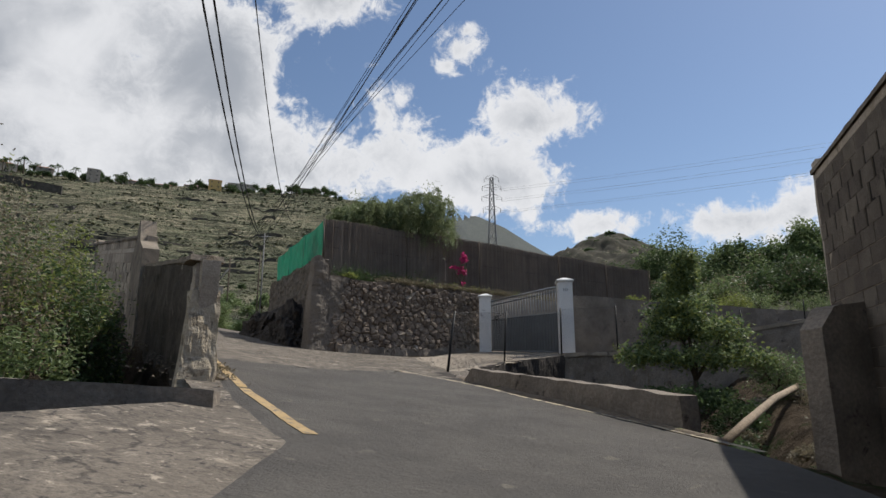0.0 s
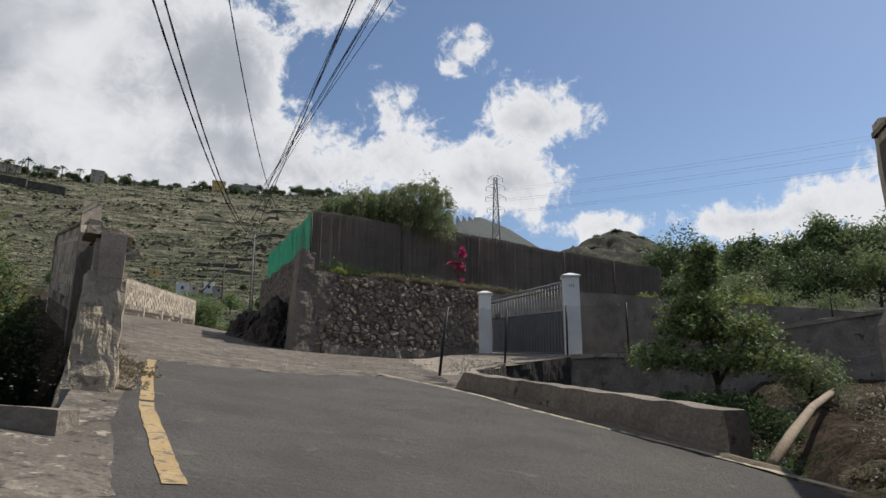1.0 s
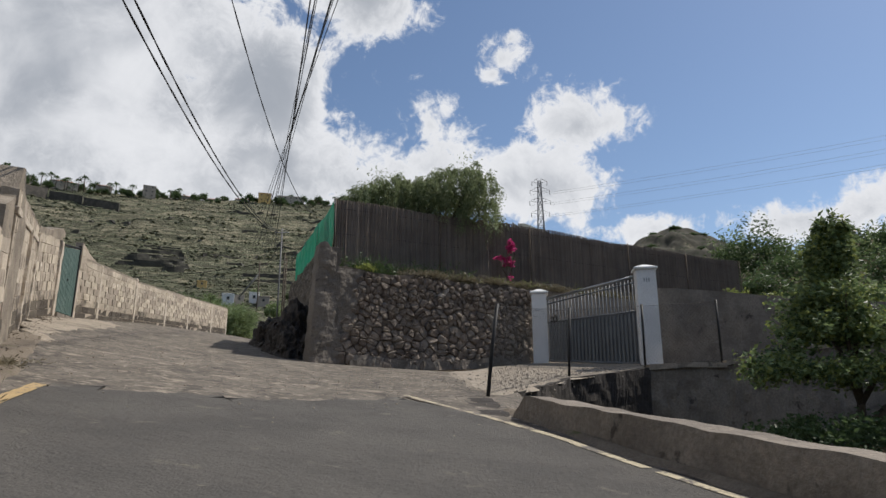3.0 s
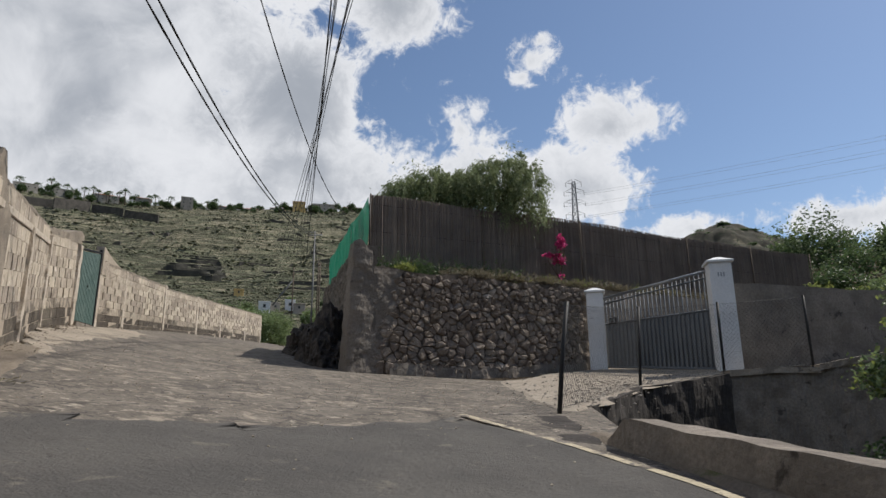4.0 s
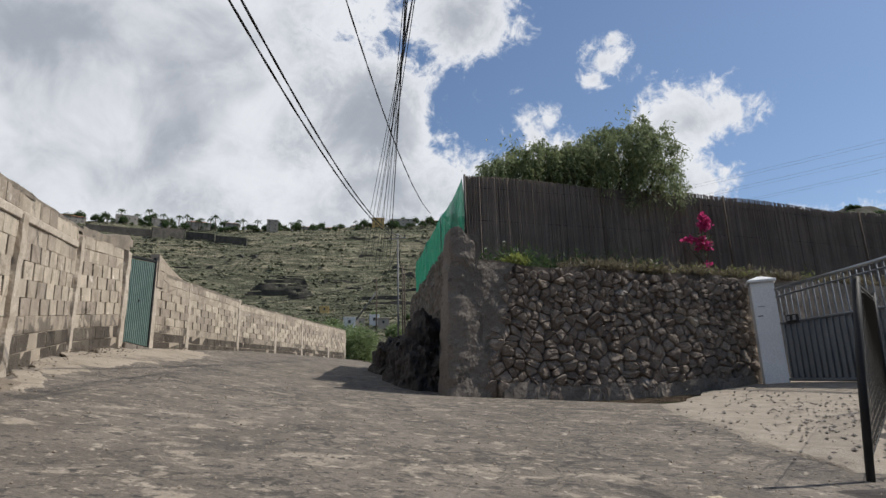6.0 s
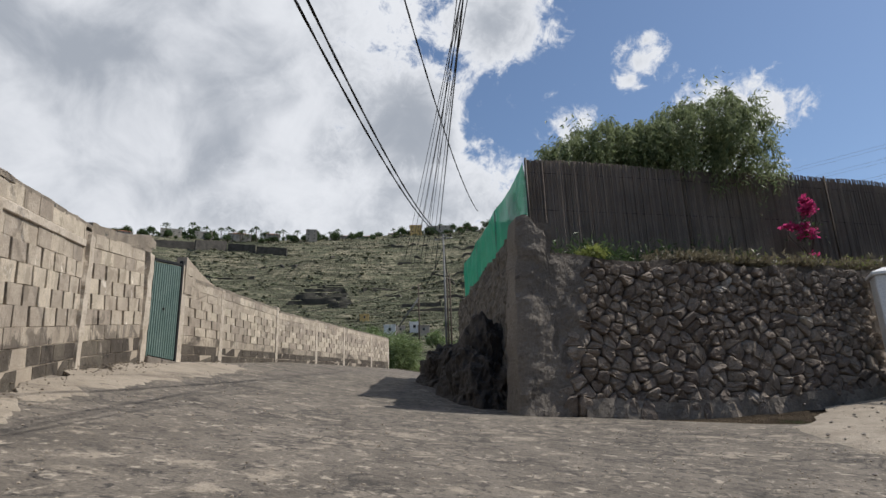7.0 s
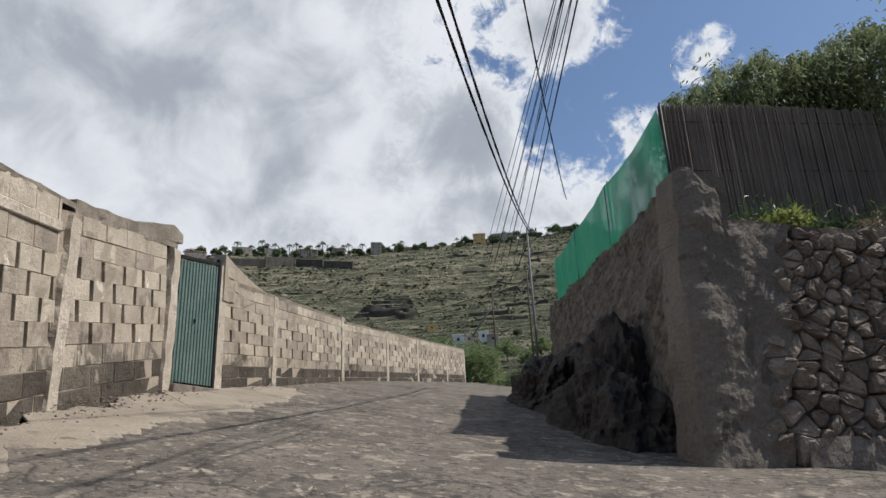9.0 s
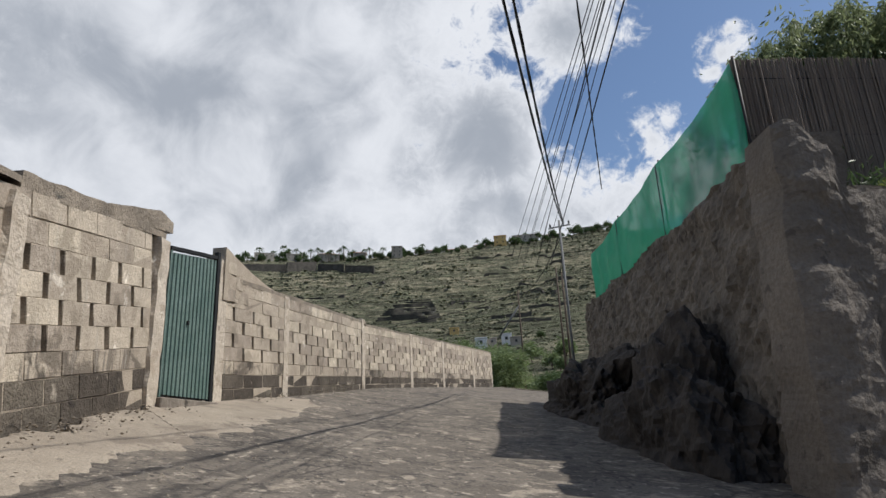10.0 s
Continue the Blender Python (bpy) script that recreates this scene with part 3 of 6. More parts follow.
# ---- walls ----
def slab(name, a, b, base, top, th, mat, amp=0.02, nu=60, nv=24, parent=None, freq=2.0, seed=0.0, batter=0.0):
    """An upright wall from a to b whose face is on the right of a-b; base and top are heights by the share of the way along."""
    d = Vector((b[0] - a[0], b[1] - a[1], 0))
    u = d.normalized()
    n = Vector((u.y, -u.x, 0))
    verts, faces = [], []
    for side in (0, 1):
        for i in range(nu + 1):
            f = i / nu
            z0, z1 = base(f), top(f)
            for k in range(nv + 1):
                g = k / nv
                p = Vector((a[0], a[1], 0)) + d * f
                p.z = z0 * (1 - g) + z1 * g
                push = amp * noise.fractal(p * freq + Vector((seed, 0, 0)), 0.9, 2.1, 4)
                off = (push + batter * (1 - g)) if side == 0 else (-th + push * 0.5)
                p = p + n * off
                if k == nv:
                    p.z += 0.6 * amp * noise.noise(p * 3.1)
                verts.append(p)
    m = (nu + 1) * (nv + 1)

    def ix(s, i, k):
        return s * m + i * (nv + 1) + k
    for i in range(nu):
        for k in range(nv):
            faces.append((ix(0, i, k), ix(0, i + 1, k), ix(0, i + 1, k + 1), ix(0, i, k + 1)))
            faces.append((ix(1, i, k + 1), ix(1, i + 1, k + 1), ix(1, i + 1, k), ix(1, i, k)))
        faces.append((ix(0, i, nv), ix(0, i + 1, nv), ix(1, i + 1, nv), ix(1, i, nv)))
    for k in range(nv):
        faces.append((ix(0, 0, k), ix(0, 0, k + 1), ix(1, 0, k + 1), ix(1, 0, k)))
        faces.append((ix(0, nu, k + 1), ix(0, nu, k), ix(1, nu, k), ix(1, nu, k + 1)))
    return raw_ob(name, verts, faces, mat, parent)


BLOCKS = {}


def block_mesh(L, th, h, mat, k):
    """A moulded block with chipped edges, centred on its face's middle."""
    key = (round(L, 2), th, h, mat.name, k)
    if key not in BLOCKS:
        bm = bmesh.new()
        bmesh.ops.create_cube(bm, size=1.0, matrix=Matrix.Diagonal((L, th, h, 1)))
        bmesh.ops.bevel(bm, geom=bm.edges[:], offset=0.004, segments=1, affect="EDGES")
        rnd = random.Random(k * 31 + int(L * 100))
        for v in bm.verts:
            v.co += Vector((rnd.uniform(-1, 1), rnd.uniform(-1, 1), rnd.uniform(-1, 1))) * 0.004
        if k % 3 == 2:
            c = rnd.choice(bm.verts[:])
            c.co *= 0.93
        me = bpy.data.meshes.new("block")
        bm.to_mesh(me)
        bm.free()
        me.materials.append(mat)
        BLOCKS[key] = me
    return BLOCKS[key]


def block_wall(name, a, b, za, zb, course, rows, label, th=0.2, L=0.42, gap=0.07, seed=1, coping=0.06, tone=None, closed=True):
    """A block wall from a to b with courses along the slope. rows: a letter a course from the ground up:
    d damp solid, s solid, o open with upright slots, b cast beam."""
    rnd = random.Random(seed)
    A, B = Vector((*a, za)), Vector((*b, zb))
    u = (B - A).normalized()
    run = (B - A).length
    n = Vector((u.y, -u.x, 0)).normalized()
    w = n.cross(u)
    w = -w if w.z < 0 else w
    frame3 = Matrix((u, n, w)).transposed().to_4x4()
    # mortar core, recessed, behind the solid courses only
    v, f = [], []

    def core(z0, z1, mat_in=0.005):
        k = len(v)
        for s in (0.02, run - 0.02):
            for zz in (z0, z1):
                for dd in (-mat_in, -th + mat_in):
                    v.append(A + u * s + w * zz + n * dd)
        f.extend([(k + 0, k + 4, k + 6, k + 2), (k + 1, k + 3, k + 7, k + 5), (k + 2, k + 6, k + 7, k + 3), (k + 0, k + 1, k + 5, k + 4), (k + 0, k + 2, k + 3, k + 1), (k + 4, k + 5, k + 7, k + 6)])
    z = 0.0
    heights = []
    for c in rows:
        h = course if c != "b" else course * 0.5
        heights.append((z, h, c))
        z += h
    slots = []
    for z0, h, c in heights:
        if c != "o":
            core(z0 - (0.5 if z0 == 0 else 0), z0 + h - 0.004)
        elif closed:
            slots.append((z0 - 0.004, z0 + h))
    root = raw_ob(name, v, f, M_MORTAR)
    tagged(root, label, "wall", kind="structure")
    # added sheet behind the open courses, painted near-black as slot shade
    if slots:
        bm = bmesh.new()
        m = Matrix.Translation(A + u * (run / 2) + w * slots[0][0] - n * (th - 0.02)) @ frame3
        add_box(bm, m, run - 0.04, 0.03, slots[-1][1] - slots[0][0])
        part("infill", bm, M_SLOT_SHADE, root, "near-black sheet for the shade in the slots")
    for r, (z0, h, c) in enumerate(heights):
        if c == "b":
            bm = bmesh.new()
            m = Matrix.Translation(A + u * (run / 2) + w * z0 - n * (th / 2 - 0.012)) @ frame3
            add_box(bm, m, run, th + 0.02, h, 0.012)
            ob = part("beam", bm, M_POST, root, "cast concrete ring beam")
            continue
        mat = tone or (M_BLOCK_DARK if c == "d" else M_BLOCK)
        g = gap if c == "o" else 0.012
        pitch = L + 0.07
        s = -(r % 2) * pitch / 2 + rnd.uniform(-0.02, 0.02)
        while s < run - 0.05:
            s0, s1 = max(s, 0.0), min(s + pitch - g, run)
            if s1 - s0 > 0.04:
                if c == "m":
                    mat = tone or M_BLOCK_STAINED
                ob = new("block", block_mesh(s1 - s0 - 0.004 if s1 - s0 < pitch - g - 0.01 else pitch - g, th, h - (0.009 if c != "o" else 0.001), mat, rnd.randrange(6)))
                p = A + u * ((s0 + s1) / 2) + w * (z0 + h / 2) - n * (th / 2 + rnd.uniform(-0.003, 0.006))
                ob.matrix_basis = Matrix.Translation(p) @ frame3 @ Matrix.Rotation(rnd.gauss(0, 0.006), 4, "Z") @ Matrix.Rotation(rnd.gauss(0, 0.006), 4, "Y")
                ob.parent = root
            s += pitch
    if coping:
        c = slab("coping", a, b, lambda q: za + (zb - za) * q + z * 1.0, lambda q: za + (zb - za) * q + z + coping + 0.006 * math.sin(q * 31 + seed), th + 0.03, M_CAP, 0.014, 50, 2, root, 3.0)
        c["label"] = "weathered mortar coping"
    return root, z


def concrete_post(parent, x, y, z0, z1, w=0.26, yaw=0.0, lean=0.0, seed=0):
    bm = bmesh.new()
    bmesh.ops.create_cube(bm, size=1.0, matrix=Matrix.Diagonal((w, w, 1, 1)))
    bmesh.ops.subdivide_edges(bm, edges=[e for e in bm.edges if abs(e.verts[0].co.z - e.verts[1].co.z) > 0.5], cuts=14)
    bmesh.ops.subdivide_edges(bm, edges=[e for e in bm.edges if abs(e.verts[0].co.z - e.verts[1].co.z) < 0.01], cuts=2)
    for v in bm.verts:
        v.co.z = (v.co.z + 0.5) * (z1 - z0)
        q = Vector((v.co.x + x * 3 + seed, v.co.y + y * 3, v.co.z))
        v.co.x += 0.030 * noise.fractal(q * 4, 0.8, 2.1, 3)
        v.co.y += 0.018 * noise.noise(q * 5 + Vector((9, 9, 9)))
    back = radians(yaw)
    x, y = x - 0.102 * math.sin(back), y + 0.102 * math.cos(back)
    bm.transform(pose(x, y, z0, 0, 0, yaw))
    return part("post", bm, M_POST, parent, "pale cast concrete post")


def heading(a, b):
    return math.degrees(math.atan2(b[1] - a[1], b[0] - a[0]))


# near wall on the west, seen from behind at first
P0, P1, P2, P3, P4, P5, P6 = LEFT
wall_1, h1 = block_wall("wall_west_1", P0, P1, rise(*P0), rise(*P1), 0.196, "ddsooos", "low perforated concrete block wall with a broken end", seed=3, closed=False)


def rough_block(name, at, yaw, lo, hi, z0, z1, mat, parent, label, amp=0.03, seed=0.0):
    """A cast lump with worn faces; lo and hi are its plan box (x0, x1, y0, y1) at the foot and at the head."""
    bm = bmesh.new()
    bmesh.ops.create_cube(bm, size=1.0, matrix=Matrix.Translation((0.5, 0.5, 0.5)))
    bmesh.ops.subdivide_edges(bm, edges=bm.edges[:], cuts=11, use_grid_fill=True)
    for v in bm.verts:
        fx, fy, g = v.co
        x0, x1, y0, y1 = (p * (1 - g) + q * g for p, q in zip(lo, hi))
        v.co = Vector((x0 + (x1 - x0) * fx, y0 + (y1 - y0) * fy, z0 + (z1 - z0) * g))
        q = v.co * 4.5 + Vector((seed, seed, 0))
        v.co += Vector((noise.fractal(q, 0.8, 2.1, 4), noise.fractal(q + Vector((7, 3, 1)), 0.8, 2.1, 4), 0.6 * noise.noise(q * 1.3))) * amp
    bm.transform(pose(at[0], at[1], 0, 0, 0, yaw))
    return part(name, bm, mat, parent, label)


HW = heading(P0, P1)
z_end = rise(*P0)
rough_block("end_pier", P0, HW, (-0.22, 0.10, -0.05, 0.40), (-0.11, 0.08, -0.035, 0.27), z_end - 0.5, z_end + 1.02, M_MORTAR_ROUGH, wall_1, "rough yellowish mortar end of the wall", 0.035, 3.0)
rough_block("web", P0, HW, (0.0, 0.2, -0.01, 0.035), (0.0, 0.2, -0.01, 0.03), z_end + 1.0, z_end + 1.36, M_POST, wall_1, "broken hollow block edge", 0.014, 5.0)
rough_block("web", P0, HW, (0.02, 0.2, 0.19, 0.24), (-0.02, 0.2, 0.20, 0.24), z_end + 1.0, z_end + 1.33, M_POST, wall_1, "broken hollow block edge", 0.014, 8.0)
# core piece whose dark colour gives the shade in the hollow block
rough_block("web", P0, HW, (0.05, 0.14, 0.09, 0.13), (0.06, 0.14, 0.10, 0.13), z_end + 1.0, z_end + 1.24, M_BLOCK_DARK, wall_1, "broken hollow block edge", 0.014, 9.0)
rough_block("broken_slab", P0, HW, (-0.10, 0.26, -0.06, 0.34), (-0.08, 0.26, -0.05, 0.32), z_end + 1.35, z_end + 1.42, M_CAP, wall_1, "loose broken slab on the wall's end", 0.02, 11.0)
concrete_post(wall_1, -4.50, 10.25, rise(-4.4, 10.2) - 0.4, rise(-4.4, 10.2) + 1.42, 0.20, HW, seed=4)
# added sheet over the wall's shaded back, darker than its blocks
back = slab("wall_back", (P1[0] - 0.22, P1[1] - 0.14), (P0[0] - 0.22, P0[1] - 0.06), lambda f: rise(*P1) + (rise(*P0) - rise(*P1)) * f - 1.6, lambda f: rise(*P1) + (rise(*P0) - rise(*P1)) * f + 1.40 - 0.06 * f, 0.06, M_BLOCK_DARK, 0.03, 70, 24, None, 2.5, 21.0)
tagged(back, "dark sheet added on the back of the garden wall", "wall", kind="structure")
# gabled mortar peak on the bend
bm = bmesh.new()
m = Matrix.Translation((P1[0] - 0.1, P1[1] + 0.05, rise(*P1))) @ Matrix.Rotation(radians(heading(P0, P1)), 4, "Z")
pts = [(-1.0, -0.4), (0.75, -0.4), (0.75, 1.78), (0.35, 1.95), (0.02, 2.36), (-0.14, 2.34), (-0.45, 1.85), (-1.0, 1.60)]
fr = [bm.verts.new(m @ Vector((p, -0.05, q))) for p, q in pts]
bk = [bm.verts.new(m @ Vector((p, 0.24, q))) for p, q in pts]
bm.faces.new(fr)
bm.faces.new(bk[::-1])
for i in range(len(pts)):
    j = (i + 1) % len(pts)
    bm.faces.new((fr[j], fr[i], bk[i], bk[j]))
part("gable", bm, M_CAP, wall_1, "pointed mortar-capped end pier")

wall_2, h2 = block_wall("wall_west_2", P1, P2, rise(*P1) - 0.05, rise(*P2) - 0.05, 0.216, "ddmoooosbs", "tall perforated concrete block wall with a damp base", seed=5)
mid = (-7.75, 14.75)
concrete_post(wall_2, mid[0] + 0.02, mid[1], rise(*mid) - 0.4, rise(*mid) + 1.76, 0.23, heading(P1, P2), seed=8)
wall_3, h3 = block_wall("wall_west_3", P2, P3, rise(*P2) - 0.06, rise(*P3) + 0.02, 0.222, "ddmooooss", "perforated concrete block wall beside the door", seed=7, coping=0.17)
concrete_post(wall_3, P2[0] + 0.02, P2[1], rise(*P2) - 0.4, rise(*P2) + 1.90, 0.25, heading(P1, P2), seed=11)
concrete_post(wall_3, P3[0] + 0.06, P3[1] - 0.06, rise(*P3) - 0.4, rise(*P3) + 1.98, 0.24, heading(P2, P3), seed=13)
# raised cap by the door
c = slab("coping", (-10.42, 18.72), (P3[0] - 0.06, P3[1] + 0.15), lambda q: 3.90 + 0.30 * q, lambda q: 4.02 + 0.42 * min(1.0, q * 1.35) - 0.10 * q, 0.34, M_CAP, 0.02, 20, 3, wall_3, 3.0)

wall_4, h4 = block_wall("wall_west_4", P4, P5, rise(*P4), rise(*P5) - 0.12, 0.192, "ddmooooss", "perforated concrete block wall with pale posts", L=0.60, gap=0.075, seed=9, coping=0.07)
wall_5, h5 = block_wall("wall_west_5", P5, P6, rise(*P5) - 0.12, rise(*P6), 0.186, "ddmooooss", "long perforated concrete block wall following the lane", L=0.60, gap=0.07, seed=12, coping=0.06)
u4 = (P5[0] - P4[0]) / (P5[1] - P4[1])
u5 = (P6[0] - P5[0]) / (P6[1] - P5[1])
for yy, ww in ((21.2, 0.22), (23.45, 0.22), (28.3, 0.24)):
    xx = P4[0] + (yy - P4[1]) * u4
    concrete_post(wall_4, xx + 0.0, yy, rise(xx, yy) - 0.4, rise(xx, yy) + (1.98 if yy < 22 else 1.72), ww, heading(P4, P5), seed=yy)
for yy in (32.2, 35.8, 40.6, 44.5):
    xx = P5[0] + (yy - P5[1]) * u5
    concrete_post(wall_5, xx, yy, rise(xx, yy) - 0.4, rise(xx, yy) + 1.64, 0.22, heading(P5, P6), seed=yy)
# sloping mortar ramp on top beside the door
c = slab("coping", (P4[0] - 0.004, P4[1] + 0.12), (-12.085, 23.1), lambda q: 3.60 + 0.22 * q, lambda q: 4.14 + 0.22 * (1 - q) ** 1.8 + 0.09 * q, 0.20, M_MORTAR, 0.006, 24, 3, wall_4, 3.0)
rnd = random.Random(14)
q4 = (Vector((-12.085, 23.1, 0)) - Vector((P4[0], P4[1] + 0.12, 0)))
for k in range(4):
    z0, at = 3.60 + 0.195 * k, -0.1 + 0.25 * (k % 2)
    while at < q4.length:
        s0, s1 = max(at, 0.02), at + 0.48
        f = s1 / q4.length
        if s1 - s0 > 0.1 and z0 + 0.22 * f + 0.19 < 4.14 + 0.22 * max(0.0, 1 - f) ** 1.8 + 0.09 * f:
            p = Vector((P4[0], P4[1] + 0.12, 0)) + q4 * ((s0 + s1) / 2 / q4.length)
            ob = new("block", block_mesh(s1 - s0 - 0.012, 0.20, 0.183, M_BLOCK, rnd.randrange(6)))
            ob.matrix_basis = pose(p.x - 0.094, p.y - 0.033, z0 + 0.098 + 0.22 * (s0 + s1) / 2 / q4.length, 0, -4.5, heading(P4, P5))
            ob.parent = wall_4
        at += 0.49

# east: tall perforated wall beside the lane, and the end of a low parapet
E0, E1 = (5.95, 8.75), (3.35, 0.6)
wall_6, h6 = block_wall("wall_east_1", E1, E0, -1.35, -1.15, 0.235, "ddsssssssssoooosb", "tall shaded concrete block wall with slots", seed=15, coping=0.06, tone=M_BLOCK_BROWN, gap=0.06)
concrete_post(wall_6, E0[0] + 0.06, E0[1] - 0.02, -1.6, 2.95, 0.26, heading(E1, E0), seed=31)


# ---- stone wall, its render and the rock foot ----
def top_front(f):
    return 3.46 + 0.05 * math.sin(f * 17) + (0.04 if f < 0.5 else 0.02)


def ground_front(f):
    x, y = FRONT_A[0] + (FRONT_B[0] - FRONT_A[0]) * f, FRONT_A[1] + (FRONT_B[1] - FRONT_A[1]) * f
    return rise(x, y) - 0.35


stone_wall = slab("wall_front", FRONT_A, FRONT_B, ground_front, top_front, 0.5, M_RUBBLE, 0.03, 60, 20, None, 2.5, 3.0, 0.06)
tagged(stone_wall, "dry-laid dark basalt rubble retaining wall", "wall", kind="structure")
back_wall = slab("wall_yard", FRONT_B, FRONT_C, lambda f: 0.6, lambda f: 3.46 - 0.03 * f, 0.3, M_RENDER, 0.02, 40, 8, None, 1.5, 5.0)
tagged(back_wall, "grey rendered retaining wall behind the gate", "wall", kind="structure")


def side_top(f):
    # along SIDE_B -> FRONT_A
    return 5.42 + (4.15 - 5.42) * min(f / 0.97, 1.0) + 0.05 * math.sin(f * 23) - (0.0 if f < 0.97 else 0.05)


side_wall = slab("wall_side", SIDE_B, FRONT_A, lambda f: rise(SIDE_B[0] + 5.3 * f, SIDE_B[1] - 12.5 * f) - 0.4, side_top, 0.45, M_SIDE, 0.085, 170, 60, None, 3.4, 8.0, 0.25)
tagged(side_wall, "rough rendered masonry wall rising beside the lane", "wall", kind="structure")


def corner_pier():
    """Crumbling render over the wall's corner: broad at the top, its edge running down slantwise over the stones."""
    u = Vector((FRONT_B[0] - FRONT_A[0], FRONT_B[1] - FRONT_A[1], 0)).normalized()
    n = Vector((u.y, -u.x, 0))
    nu, nv, th = 34, 64, 0.46
    verts, faces = [], []
    for side in (0, 1):
        for i in range(nu + 1):
            for k in range(nv + 1):
                f, g = i / nu, k / nv
                edge = 0.40 + 0.82 * g ** 0.8 + 0.06 * noise.fractal(Vector((g * 6, 3, 0)), 0.7, 2.1, 4)
                s0 = edge * f
                top = 4.14 - 0.25 * smoothstep(0.12, 0.36, s0) - 0.40 * smoothstep(0.36, 0.46, s0) + 0.07 * noise.noise(Vector((s0 * 6, 1, 0)))
                z = 0.5 + (top - 0.5) * g
                p = Vector((*FRONT_A, 0)) - u * 0.04 - n * 0.02 + u * s0
                p.z = z
                push = 0.055 * noise.fractal(p * 2.2 + Vector((2, 0, 0)), 0.8, 2.1, 5)
                p += n * (push + 0.085 + 0.08 * (1 - g) if side == 0 else -th) - u * (0.20 * (1 - g) * (1 - f))
                wrap = max(0.0, 1 - f / 0.14)
                p -= u * (0.06 + 0.05 * noise.noise(p * 3.0)) * wrap + n * 0.09 * wrap ** 2 * (1 - side)
                verts.append(p)
    m = (nu + 1) * (nv + 1)

    def ix(q, i, k):
        return q * m + i * (nv + 1) + k
    for i in range(nu):
        for k in range(nv):
            faces.append((ix(0, i, k), ix(0, i + 1, k), ix(0, i + 1, k + 1), ix(0, i, k + 1)))
        faces.append((ix(0, i, nv), ix(0, i + 1, nv), ix(1, i + 1, nv), ix(1, i, nv)))
    for k in range(nv):
        faces.append((ix(0, 0, k), ix(0, 0, k + 1), ix(1, 0, k + 1), ix(1, 0, k)))
        faces.append((ix(0, nu, k + 1), ix(0, nu, k), ix(1, nu, k), ix(1, nu, k + 1)))
    return tagged(raw_ob("wall_corner", verts, faces, M_PIER), "crumbling rendered corner pier of the stone wall", "wall", kind="structure")


corner_pier()

def clip_cell(poly, m, d):
    """The part of a plane polygon on the near side of the line through m with normal d."""
    out = []
    for (ax, ay), (bx, by) in zip(poly, poly[1:] + poly[:1]):
        da, db = (ax - m[0]) * d[0] + (ay - m[1]) * d[1], (bx - m[0]) * d[0] + (by - m[1]) * d[1]
        if da <= 0:
            out.append((ax, ay))
        if (da < 0) != (db < 0) and da != db:
            q = da / (da - db)
            out.append((ax + (bx - ax) * q, ay + (by - ay) * q))
    return out


